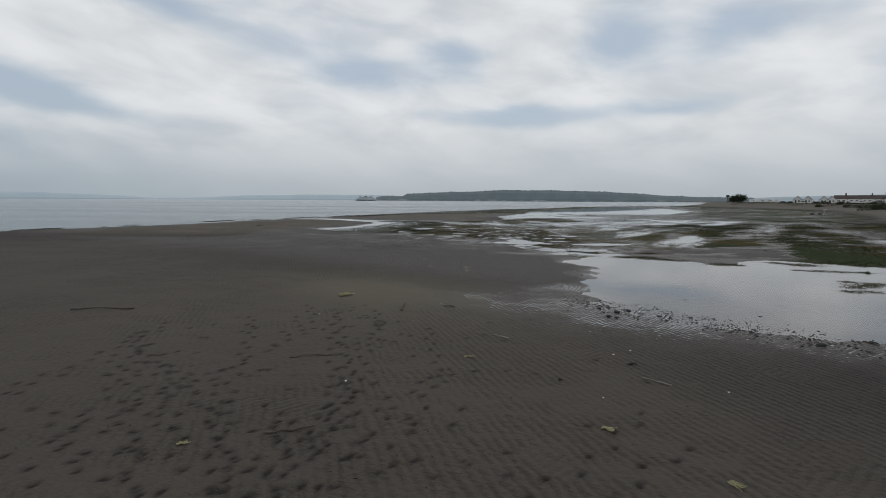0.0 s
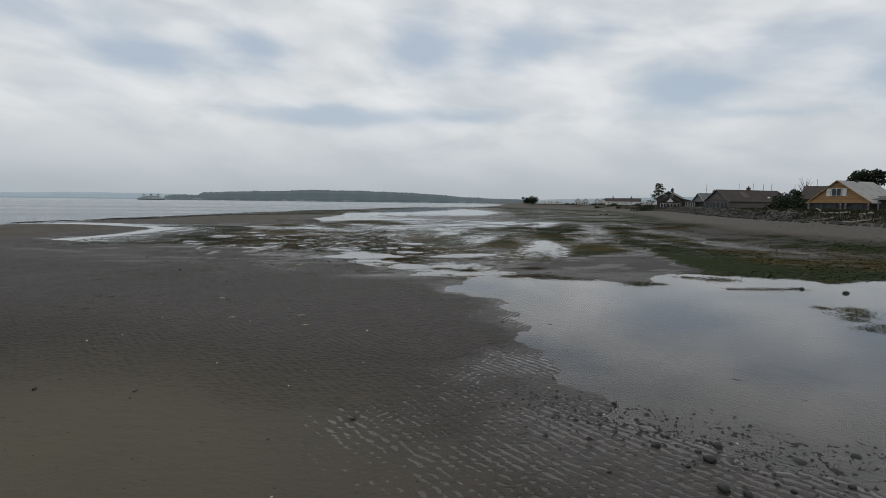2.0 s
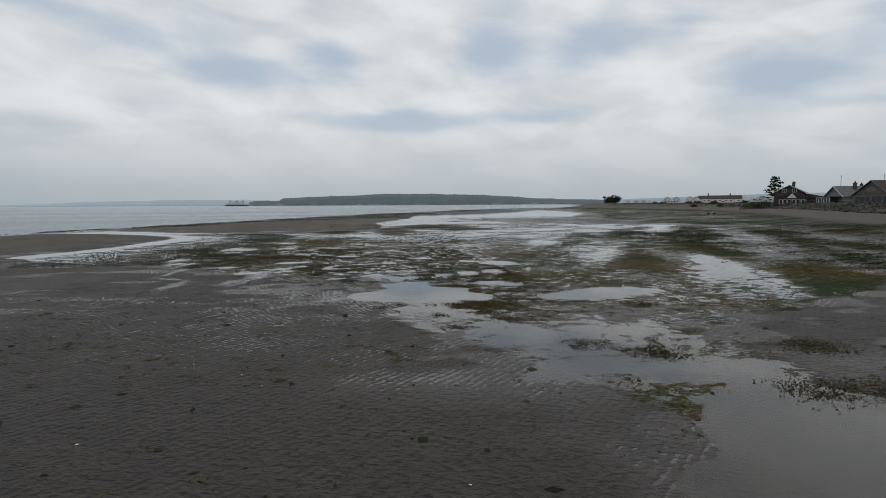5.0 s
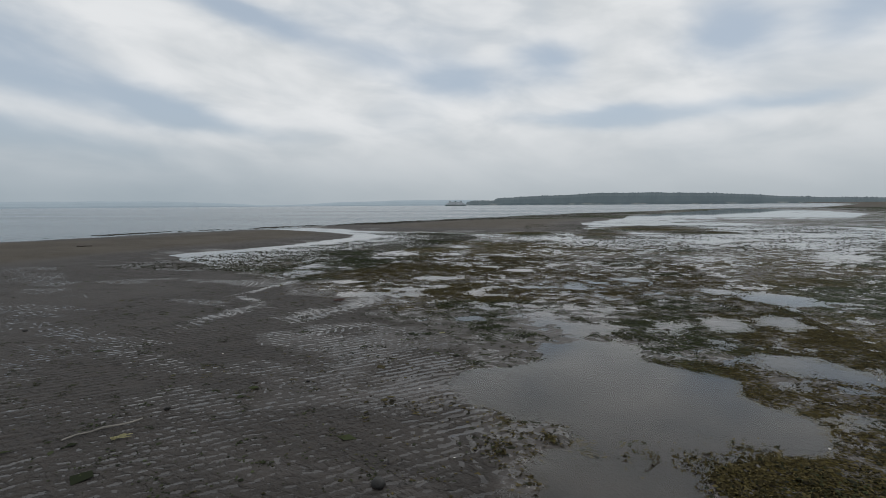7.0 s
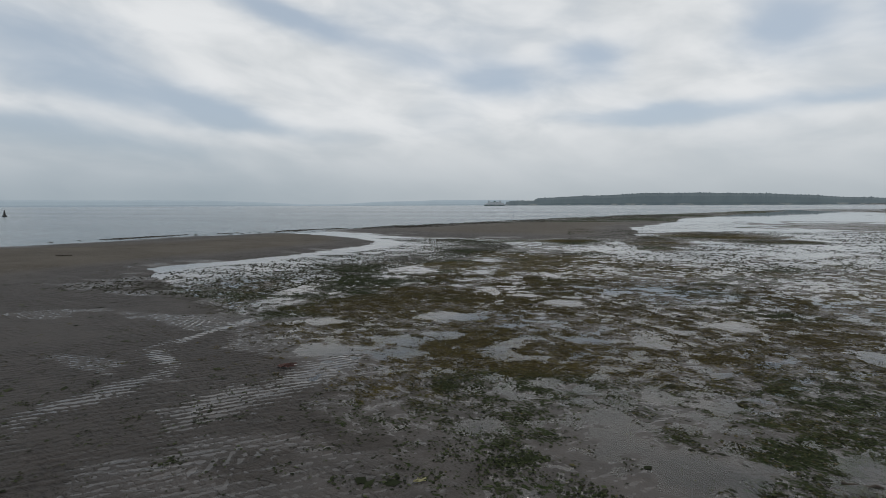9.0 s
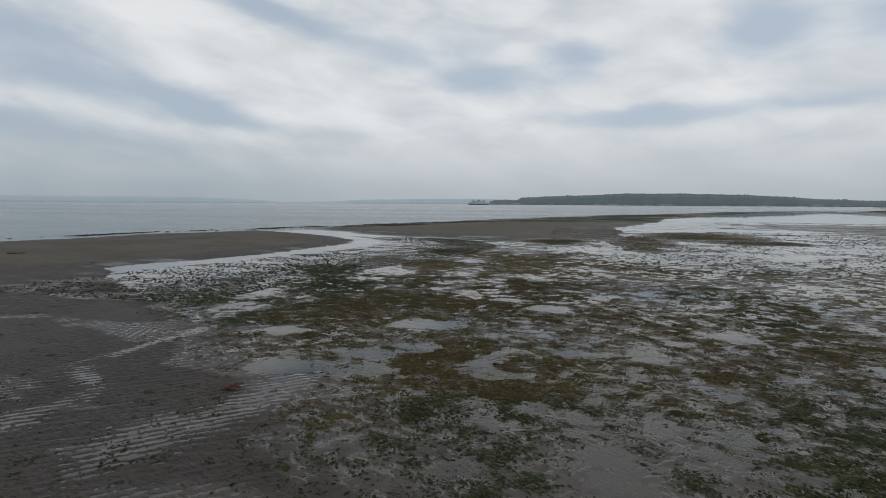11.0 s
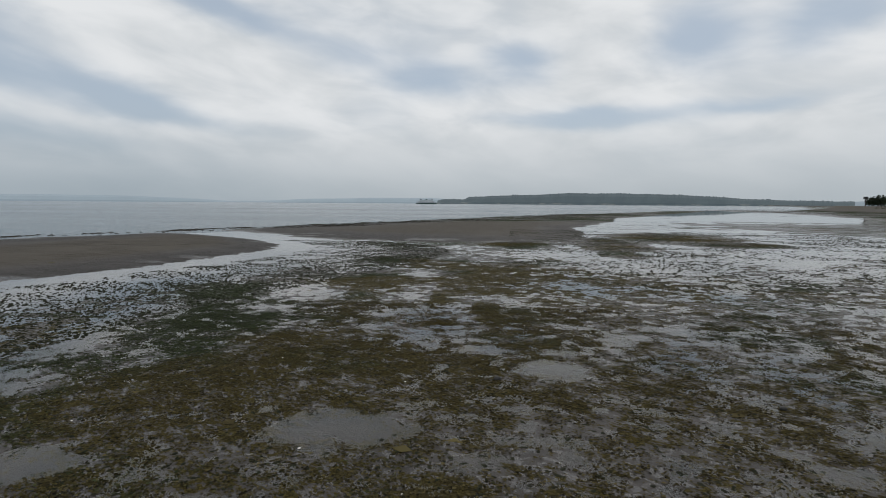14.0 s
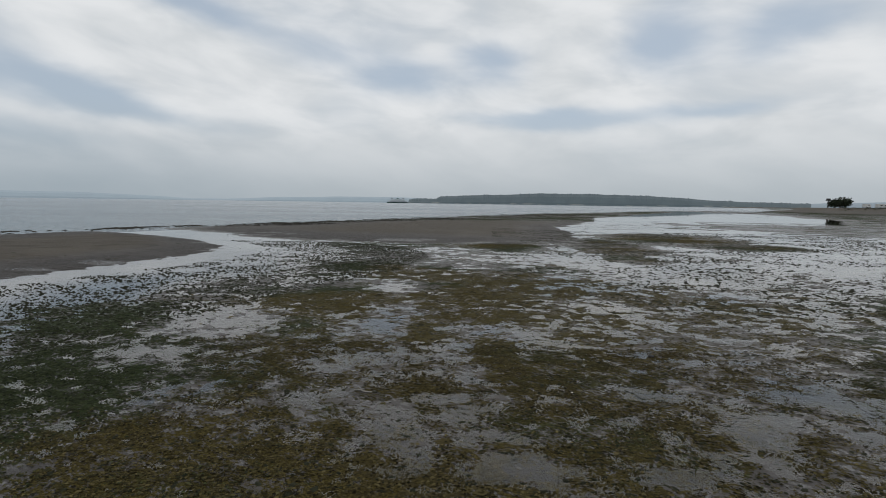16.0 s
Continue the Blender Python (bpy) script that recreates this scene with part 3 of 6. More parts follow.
    rip = np.clip(is_sand * (0.62 + 0.25 * ladder + (0.55 - 0.25 * ladder) * fractal(x / 5, y / 5, 3, 71)) - 0.9 * pale, 0, 1) * (1 - smooth(s, -30, -15)) * (1 - smooth(d_sand, 20, 40) * 0.2)
    bend = 0.16 * fractal(x / 2.4, y / 2.4, 3, 73)
    slant = 0.62 - 1.18 * smooth(y, 52, 46)
    broken = 0.80 + 0.7 * fractal(x / 1.1, y / 0.5, 2, 75) * (1 - ladder) + ladder * (0.20 + 0.6 * fractal(x / 0.45 + y / 0.6, y / 0.42, 2, 76))
    across = np.sin((y * 0.9 - x * slant + bend) * 2 * math.pi / (0.30 - 0.03 * smooth(y, 50, 46)))
    along = np.sin((x * 0.80 + y * 0.60 + bend) * 2 * math.pi / 0.26)
    turn = smooth(y + 2 * wob, 24, 17)
    cross = np.sin((y * 0.55 + x * 0.85 + 1.4 * bend) * 2 * math.pi / 0.33)
    across = across * (1 - 0.45 * ladder) + 0.55 * ladder * cross
    along = 0.75 * along + 0.35 * cross
    crest = across * (1 - turn) + along * turn
    rip = rip * np.clip(broken, 0.35, 1.7) * (1 + 0.4 * ladder) * (1 - 0.65 * turn * smooth(x + 1.5 * wob, 1, -5))
    # the sand lies low, hardly above the pools
    raised, main = h, smooth(d_sand, 0, 4) * (1 - smooth(d_tongue, -5, 2) * smooth(y, 60, 72)) * smooth(bar, 0, -3)
    h = np.where(h > 0, h * (1 - 0.62 * main), h)
    h = h + (0.005 + 0.007 * smooth(raised, 0.07, 0.02) * smooth(y, 48, 56)) * rip * (1 - 0.55 * turn) * near * (crest + 0.6 * np.abs(crest))
    # mask that darkens ripple troughs, for water lying there and for shade
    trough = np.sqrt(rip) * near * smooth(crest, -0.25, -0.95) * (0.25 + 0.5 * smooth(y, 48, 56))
    dry = is_sand * (0.60 * main * smooth(raised, 0.17, 0.36) + (1 - main) * smooth(h, 0.11, 0.30))
    soak = 0.52 * smooth(margin + 0.3 * fine, 1.4 + 2.8 * smooth(y, 32, 26), 0.0) * (1 - smooth(strip, -0.5, 0.6) * smooth(x, 14, 16)) * is_sand * smooth(y, 56, 50) * (0.75 + 0.4 * fractal(x / 2.0, y / 2.0, 2, 83)) + 0.28 * smooth(damp, 0.5, 1.0) * is_sand * (1 - smooth(strip, -0.5, 0.6)) * smooth(y, 44, 52) * smooth(raised, 0.16, 0.08)
    for bx, by, rx, ry, turned, amount in SOAKED:
        c, sn = math.cos(radians(turned)), math.sin(radians(turned))
        u, v = ((wx - bx) * c + (wy - by) * sn) / rx, (-(wx - bx) * sn + (wy - by) * c) / ry
        soak = np.maximum(soak, 0.85 * amount * np.exp(-0.8 * (u * u + v * v) ** 1.5))
    soak = np.maximum(soak, (0.16 + 0.16 * fractal(x / 2.5, y / 1.6, 3, 87)) * smooth(y, 47, 51) * smooth(y, 60, 55) * smooth(x, -6, 2) * smooth(x, 12, 9))
    soak = np.maximum(soak, 0.40 * (1 - is_sand) * smooth(h, 0.014, 0.0) * near)
    soak = np.maximum(soak, (0.34 - 0.14 * smooth(y, 96, 86) + 0.36 * fractal(x / 7, y / 4, 3, 85)) * smooth(x, 16, 26) * smooth(s, -14, -26) * (1 - is_sand)) * smooth(h, -0.006, 0.004)
    return h, algae, hue, wet, rip, smooth(s, -14, -4) * (1 - smooth(s, -1.5, 1.5) * 0.9), pale, dry, trough, soak, smooth(h, -0.002, -0.025) * (1 - is_sand) * smooth(y, 50, 58)


def axis(lo, hi, step, far, grow_lo, grow_hi):
    """Grid lines: even between lo and hi, then wider and wider out to far."""
    mid = list(np.arange(lo, hi + step / 2, step))
    a, b, w = [], [], step
    v = lo
    while v > -far:
        w *= grow_lo
        v -= w
        a.append(v)
    v, w = mid[-1], step
    while v < far:
        w *= grow_hi
        v += w
        b.append(v)
    return np.array(a[::-1] + mid + b)


def sheet(name, xs, ys, z, mat, attrs=()):
    nx, ny = len(xs), len(ys)
    gx, gy = np.meshgrid(xs, ys)
    co = np.stack([gx, gy, z], -1).reshape(-1, 3).astype(np.float32)
    i = np.arange(nx * ny).reshape(ny, nx)
    quads = np.stack([i[:-1, :-1], i[:-1, 1:], i[1:, 1:], i[1:, :-1]], -1).reshape(-1, 4)
    mesh = bpy.data.meshes.new(name)
    mesh.vertices.add(len(co))
    mesh.vertices.foreach_set("co", co.ravel())
    mesh.loops.add(quads.size)
    mesh.loops.foreach_set("vertex_index", quads.ravel().astype(np.int32))
    mesh.polygons.add(len(quads))
    mesh.polygons.foreach_set("loop_start", np.arange(0, quads.size, 4, dtype=np.int32))
    mesh.update(calc_edges=True)
    mesh.polygons.foreach_set("use_smooth", np.ones(len(quads), dtype=bool))
    for key, value in attrs:
        layer = mesh.attributes.new(key, "FLOAT", "POINT")
        layer.data.foreach_set("value", np.ascontiguousarray(value, dtype=np.float32).ravel())
    mesh.materials.append(mat)
    return new(name, mesh)


XS = np.concatenate([(k := axis(-16.0, 24.0, 0.14, 4700, 1.09, 1.032))[k < -10], np.arange(-10, 12, 0.095), np.arange(12, 22, 0.11), k[k >= 22]])
YS = np.concatenate([(k := axis(6.0, 96.0, 0.13, 4700, 1.15, 1.03))[k < 6], np.arange(6, 28, 0.105), np.arange(28, 67, 0.09), np.arange(67, 90, 0.1), k[k >= 90]])
GX, GY = np.meshgrid(XS, YS)
H, ALGAE, HUE, WET, RIP, BEACH, PALE, DRY, TROUGH, SOAK, SILT = terrain(GX, GY)


def tread(x, y, turn, long=0.15, wide=0.07, deep=0.035):
    """Presses a footprint into the sand and paints the shade of its hollow."""
    i0, i1 = np.searchsorted(XS, (x - 0.4, x + 0.4))
    j0, j1 = np.searchsorted(YS, (y - 0.4, y + 0.4))
    u, v = GX[j0:j1, i0:i1] - x, GY[j0:j1, i0:i1] - y
    a, b = (u * math.cos(turn) + v * math.sin(turn)) / long, (-u * math.sin(turn) + v * math.cos(turn)) / wide
    r = a * a + b * b
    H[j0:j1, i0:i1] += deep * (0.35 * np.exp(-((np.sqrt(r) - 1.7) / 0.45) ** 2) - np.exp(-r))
    # shade in the hollow goes into the colour through the trough mask
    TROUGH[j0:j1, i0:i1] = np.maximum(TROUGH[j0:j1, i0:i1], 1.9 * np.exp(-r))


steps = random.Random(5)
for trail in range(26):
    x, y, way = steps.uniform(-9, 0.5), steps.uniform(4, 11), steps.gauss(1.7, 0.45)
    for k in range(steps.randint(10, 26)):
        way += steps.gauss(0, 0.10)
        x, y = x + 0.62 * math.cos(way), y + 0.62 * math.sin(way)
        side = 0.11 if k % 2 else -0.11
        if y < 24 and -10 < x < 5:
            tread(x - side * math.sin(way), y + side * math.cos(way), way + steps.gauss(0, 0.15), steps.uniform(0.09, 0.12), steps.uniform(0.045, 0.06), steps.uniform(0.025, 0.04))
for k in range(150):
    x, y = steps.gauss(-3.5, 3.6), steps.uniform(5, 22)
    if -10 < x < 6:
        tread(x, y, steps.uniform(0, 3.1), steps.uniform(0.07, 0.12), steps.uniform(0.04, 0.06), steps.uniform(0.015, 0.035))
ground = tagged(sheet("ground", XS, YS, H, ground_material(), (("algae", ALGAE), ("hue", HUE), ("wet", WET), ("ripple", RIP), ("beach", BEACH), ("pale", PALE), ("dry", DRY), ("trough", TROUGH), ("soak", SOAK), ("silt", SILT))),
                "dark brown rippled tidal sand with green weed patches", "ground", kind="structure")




def water_mesh(name, mat, spans, ys):
    """A level sheet of water between two edges, row by row."""
    bm = bmesh.new()
    rows = []
    for y in ys:
        lo, hi = spans(y)
        rows.append([bm.verts.new((lo + (hi - lo) * k / 8, y, 0.0)) for k in range(9)])
    for a, b in zip(rows, rows[1:]):
        for k in range(8):
            bm.faces.new((a[k], a[k + 1], b[k + 1], b[k]))
    mesh = bpy.data.meshes.new(name)
    bm.to_mesh(mesh)
    bm.free()
    mesh.materials.append(mat)
    return tagged(new(name, mesh), kind="structure")


# the sea and the still pools share one level and meet under the sand bars
MEET = [(y, x + 7.0) for y, x in SEA_EDGE]
pools = water_mesh("tide_pool_water", water_material("pool_water", (0.86, 0.88, 0.86), True), lambda y: (float(curve_at(MEET, y)), 420.0), [-300, 40, 73, 90, 101, 113, 122, 143, 177, 242, 372, 430])
tagged(pools, "still shallow pools reflecting the grey sky", "water")
pools.visible_shadow = False
sea_water = water_material("sea_water", (0.040, 0.066, 0.082), False)
sea = water_mesh("sea", sea_water, lambda y: (-4800.0, float(curve_at(MEET, y)) if y <= 430 else 4800.0), [-4800, -300, 40, 73, 90, 101, 113, 122, 143, 177, 242, 372, 430, 430.01, 770, 4800])
tagged(sea, "calm grey-blue sea under an overcast sky", "sea")


def hazy(name, colour, lo=0.9, haze_glow=None, cliff=None):
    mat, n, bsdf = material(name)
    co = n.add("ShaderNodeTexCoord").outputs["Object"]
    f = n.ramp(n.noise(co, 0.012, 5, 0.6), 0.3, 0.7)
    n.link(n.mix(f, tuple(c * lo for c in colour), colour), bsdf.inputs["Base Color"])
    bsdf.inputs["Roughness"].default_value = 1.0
    # distance haze is painted in as an emitted colour over the whole slope
    if haze_glow:
        light = n.mix(f, tuple(c * 0.97 for c in haze_glow), haze_glow)
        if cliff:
            # bare bluffs and houses low down, emitted pale to match the painted haze
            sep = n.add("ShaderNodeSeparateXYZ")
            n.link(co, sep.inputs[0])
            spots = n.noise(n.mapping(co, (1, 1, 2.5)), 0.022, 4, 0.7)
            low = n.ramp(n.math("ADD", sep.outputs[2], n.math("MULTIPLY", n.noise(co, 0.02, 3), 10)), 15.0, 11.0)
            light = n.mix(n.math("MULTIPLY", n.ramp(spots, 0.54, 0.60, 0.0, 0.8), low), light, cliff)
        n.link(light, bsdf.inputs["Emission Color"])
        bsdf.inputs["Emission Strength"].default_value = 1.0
    return mat


def ridge(name, dist, table, mat, label, jag=0.0, step=0.05, seed=0, thick=220):
    """A far wooded ridge along an arc round the place: azimuth and crest height in a table."""
    bm = bmesh.new()
    az = np.arange(table[0][0], table[-1][0] + step / 2, step)
    crest = curve_at(table, az) + 1.5 * fractal(az / 1.7, az * 0, 4, seed) + jag * np.abs(fractal(az / 0.09, az * 0 + 3, 3, seed + 5) * (0.5 + 0.8 * vnoise(az / 0.8, az * 0, seed + 9)))
    rows = []
    for a, c in zip(az, crest):
        c = max(float(c), 0.5)
        d = (math.sin(radians(a)), math.cos(radians(a)))
        rows.append([bm.verts.new((d[0] * r, d[1] * r, z)) for r, z in ((dist, -2), (dist, c * 0.22), (dist + 25, c * 0.72), (dist + 60, c), (dist + thick, c * 0.7), (dist + thick + 60, -2))])
    for p, q in zip(rows, rows[1:]):
        for k in range(5):
            bm.faces.new((p[k], p[k + 1], q[k + 1], q[k]))
    bmesh.ops.recalc_face_normals(bm, faces=bm.faces)
    mesh = bpy.data.meshes.new(name)
    bm.to_mesh(mesh)
    bm.free()
    mesh.materials.append(mat)
    return tagged(new(name, mesh), label, "hills", kind="structure")


ridge("backdrop_far_hills", 4300, [(-75, 40), (-60, 42), (-48, 44), (-40, 44), (-34, 30), (-30, 12), (-27, 12), (-22, 32), (-15, 44), (-9, 44), (-4, 30)], hazy("far_haze", (0.10, 0.11, 0.12), haze_glow=(0.205, 0.258, 0.298)), "hazy pale blue-grey hills far across the water", seed=2)
ridge("backdrop_low_shore", 3900, [(20, 26), (27, 24), (34, 40), (46, 62), (60, 60)], hazy("shore_haze", (0.10, 0.11, 0.12), haze_glow=(0.165, 0.205, 0.235)), "low hazy wooded shore beyond the beach", seed=4)
# dark woods with a faint bluish emission added to imitate haze
ridge("backdrop_headland", 3000, [(-8.4, 4), (-8.25, 19), (-7.7, 25), (-6.6, 27), (-5.5, 25), (-5.3, 28), (-4.9, 40), (0, 50), (6, 63), (12, 61), (18, 50), (21.8, 34), (26, 26), (30, 22)], hazy("hazy_headland_woods", (0.030, 0.036, 0.034), 0.5, haze_glow=(0.066, 0.088, 0.102), cliff=(0.16, 0.175, 0.175)),
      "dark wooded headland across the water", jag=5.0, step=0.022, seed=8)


# ---- weed: loose clumps lying on the flats ----
def weed_material():
    mat, n, bsdf = material("sea_weed")
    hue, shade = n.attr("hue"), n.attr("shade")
    green = n.mix(shade, (0.010, 0.013, 0.007), (0.060, 0.072, 0.034))
    brown = n.mix(shade, (0.012, 0.010, 0.005), (0.120, 0.098, 0.042))
    n.link(n.mix(n.ramp(hue, 0.35, 0.65), green, brown), bsdf.inputs["Base Color"])
    bsdf.inputs["Roughness"].default_value = 0.8
    bsdf.inputs["Specular IOR Level"].default_value = 0.04
    return mat


def weed_clumps(name, area, count, size, seed, mat, label, cut=0.60, lift=0.009, hole=None, islands=None):
    """Many small crumpled fronds, thrown over an area where the flats are weedy, as one mesh."""
    rng = np.random.RandomState(seed)
    x0, x1, y0, y1 = area
    x, y = rng.uniform(x0, x1, count), rng.uniform(y0, y1, count)
    h, algae, hue = terrain(x, y)[:3]
    if hole:
        algae = algae * ~((x > hole[0]) & (x < hole[1]) & (y > hole[2]) & (y < hole[3]))
    if islands:
        pick = np.array(islands)[rng.choice(len(islands), count, p=np.array(islands)[:, 2] ** 2 / sum(r * r for _, _, r in islands))]
        x, y = pick[:, 0] + rng.normal(0, 0.5, count) * pick[:, 2], pick[:, 1] + rng.normal(0, 0.42, count) * pick[:, 2]
        h, algae, hue = terrain(x, y)[:3]
        algae, h, hue = algae * 0 + 0.75, np.maximum(h, -0.03), hue * 0.75
    keep = (algae + rng.normal(0, 0.20, count) + 0.74 * fractal((x * 0.82 - y * 0.57) / 0.36, (x * 0.57 + y * 0.82) / 0.28, 5, 91, 0.78) > cut) & (h > -0.05)
    x, y, h, algae, hue = x[keep], y[keep], h[keep], algae[keep], hue[keep]
    m, leaves = len(x), 1
    x, y, h, hue = (np.repeat(v, leaves) for v in (x, y, h, hue))
    k = m * leaves
    turn, bulk = rng.normal(-0.6, 0.9, k) + math.pi * rng.randint(0, 2, k), size * (0.5 + 1.6 * rng.beta(1.2, 2.5, k))
    rise, narrow = lift * rng.uniform(0.3, 1.8, k), rng.uniform(0.3, 0.9, k)
    base = np.maximum(h, -0.012) + 0.003
    c, s = np.cos(turn), np.sin(turn)
    ox, oy = x + rng.normal(0, size * 0.35, k), y + rng.normal(0, size * 0.35, k)
    co = np.empty((k, 4, 3), np.float32)
    for i, (u, v, w) in enumerate(((0.0, 0.0, 0.2), (0.5, -1.0, 1.0), (1.0, 0.1, 0.1), (0.45, 1.0, 0.8))):
        du, dv = u * bulk, v * narrow * bulk * 0.5
        co[:, i, 0], co[:, i, 1] = ox + du * c - dv * s, oy + du * s + dv * c
        co[:, i, 2] = base + rise * w * rng.uniform(0.6, 1.4, k)
    mesh = bpy.data.meshes.new(name)
    mesh.vertices.add(k * 4)
    mesh.vertices.foreach_set("co", co.ravel())
    idx = np.arange(k * 4, dtype=np.int32)
    mesh.loops.add(k * 4)
    mesh.loops.foreach_set("vertex_index", idx)
    mesh.polygons.add(k)
    mesh.polygons.foreach_set("loop_start", idx[::4].copy())
    mesh.update(calc_edges=True)
    shade = np.clip(np.repeat(rng.beta(1.1, 2.0, m), leaves) + rng.normal(0, 0.12, k), 0, 1)
    tone = np.clip(hue + rng.normal(0, 0.16, k), 0, 1)
    for key, value in (("shade", shade), ("hue", tone)):
        layer = mesh.attributes.new(key, "FLOAT", "POINT")
        layer.data.foreach_set("value", np.repeat(value, 4).astype(np.float32))
    mesh.materials.append(mat)
    return tagged(new(name, mesh), label, "seaweed", kind="stuff")


WEED = weed_material()
weed_clumps("landward_seaweed", (28, 84, 34, 110), 90000, 0.17, 15, WEED, "green weed lying thick towards the upper beach", cut=0.64, lift=0.045, hole=(-20, 36, 42, 112))
weed_clumps("seaweed", (-8, 15, 48, 84), 900000, 0.044, 11, WEED, "low brown and green seaweed clumps on wet flats")
weed_clumps("seaweed_field", (-20, 36, 42, 112), 330000, 0.070, 12, WEED, "matted green and brown seaweed out on the flats", cut=0.58, lift=0.008, hole=(-8, 15, 48, 84))
weed_clumps("far_seaweed", (-24, 95, 40, 190), 110000, 0.24, 13, WEED, "dark streaks of seaweed far out on the flats", cut=0.56, lift=0.012, hole=(-20, 36, 42, 112))
weed_clumps("pool_weed", (0, 1, 0, 1), 30000, 0.055, 14, WEED, "dark weed clumps standing in the shallow pool", cut=0.55, lift=0.02, islands=[
    (7.05, 56.2, 0.25), (8.5, 56.0, 0.5), (6.2, 55.8, 0.4), (9.5, 55.2, 0.6), (9.1, 55.9, 0.5), (8.2, 54.0, 0.4), (8.4, 52.1, 0.6), (9.4, 52.9, 0.3), (10.2, 54.0, 0.6), (10.6, 52.9, 0.6), (10.5, 55.4, 0.7), (9.9, 56.4, 0.5), (5.2, 63.2, 0.5), (6.5, 62.6, 0.4), (9.2, 63.0, 0.6),
    (3.4, 66.3, 0.7), (19.8, 40.0, 0.8), (17.6, 42.6, 0.7), (13.0, 47.9, 0.9), (17.5, 47.5, 1.0), (26.0, 40.2, 1.3), (11.6, 49.2, 0.9), (16.2, 44.0, 1.1), (17.2, 43.0, 0.8), (18.3, 42.3, 0.7), (14.6, 44.6, 1.0), (11.0, 46.2, 0.5), (20.3, 40.0, 0.8), (21.2, 39.8, 0.7),
    (23.2, 30.8, 0.9), (24.2, 31.4, 0.9), (22.2, 30.2, 0.6), (21.0, 28.8, 0.6), (22.0, 28.9, 0.7), (23.4, 32.2, 0.5), (25.0, 36.8, 0.7), (26.2, 36.6, 0.7), (24.0, 37.2, 0.5), (27.4, 36.2, 0.6), (24.9, 41.3, 0.8), (16.4, 53.9, 0.8)])


# ---- building kit ----
def part(name, bm, mat, parent=None, label=""):
    """Links a bmesh as one mesh object, under a thing or a part where one is given."""
    mesh = bpy.data.meshes.new(name)
    bm.to_mesh(mesh)
    bm.free()
    mesh.materials.append(mat)
    ob = new(name, mesh)
    ob.parent = parent
    return tagged(ob, label)


def empty(name, m, label, category, group=""):
    ob = new(name)
    ob.empty_display_size = 0.2
    ob.matrix_world = m
    return tagged(ob, label, category, group)


def box(bm, x0, y0, z0, x1, y1, z1):
    v = [bm.verts.new((x, y, z)) for z in (z0, z1) for x, y in ((x0, y0), (x1, y0), (x1, y1), (x0, y1))]
    for f in ((3, 2, 1, 0), (4, 5, 6, 7), (0, 1, 5, 4), (1, 2, 6, 5), (2, 3, 7, 6), (3, 0, 4, 7)):
        bm.faces.new([v[i] for i in f])
    return bm


def a_box(*args):
    return box(bmesh.new(), *args)


def prism(bm, outline, x0, x1):
    """Pulls an outline in the y-z plane from x0 to x1."""
    a, b = [bm.verts.new((x0, y, z)) for y, z in outline], [bm.verts.new((x1, y, z)) for y, z in outline]
    bm.faces.new(a[::-1])
    bm.faces.new(b)
    for i in range(len(a)):
        j = (i + 1) % len(a)
        bm.faces.new((a[i], a[j], b[j], b[i]))
    bmesh.ops.recalc_face_normals(bm, faces=bm.faces)
    return bm


def tube(bm, points, radii, sides=7):
    """A bent round bar through points with the radius at each."""
    rings = []
    for i, p in enumerate(points):
        p = Vector(p)
        d = (Vector(points[min(i + 1, len(points) - 1)]) - Vector(points[max(i - 1, 0)])).normalized()
        u = d.cross(Vector((0.31, 0.17, 0.93)))
        u = (u if u.length > 0.05 else d.cross(Vector((1, 0, 0)))).normalized()
        w = d.cross(u)
        rings.append([bm.verts.new(p + (u * math.cos(2 * math.pi * k / sides) + w * math.sin(2 * math.pi * k / sides)) * radii[i]) for k in range(sides)])
    for a, b in zip(rings, rings[1:]):
        for k in range(sides):
            bm.faces.new((a[k], a[(k + 1) % sides], b[(k + 1) % sides], b[k]))
    bm.faces.new(rings[0][::-1])
    bm.faces.new(rings[-1])
    return bm


def lump(rng, size, squash=0.7, rough=0.22, detail=2):
    """A worn stone: a ball pushed in and out."""
    bm = bmesh.new()
    bmesh.ops.create_icosphere(bm, subdivisions=detail, radius=1.0)
    off = Vector((rng.uniform(0, 50), rng.uniform(0, 50), rng.uniform(0, 50)))
    sx, sy = rng.uniform(0.8, 1.25), rng.uniform(0.7, 1.1)
    for v in bm.verts:
        k = 1 + rough * noise.noise(v.co * 1.3 + off) + rough * 0.5 * noise.noise(v.co * 3.1 + off)
        v.co = Vector((v.co.x * sx, v.co.y * sy, v.co.z * squash)) * k * size
    for f in bm.faces:
        f.smooth = True
    return bm


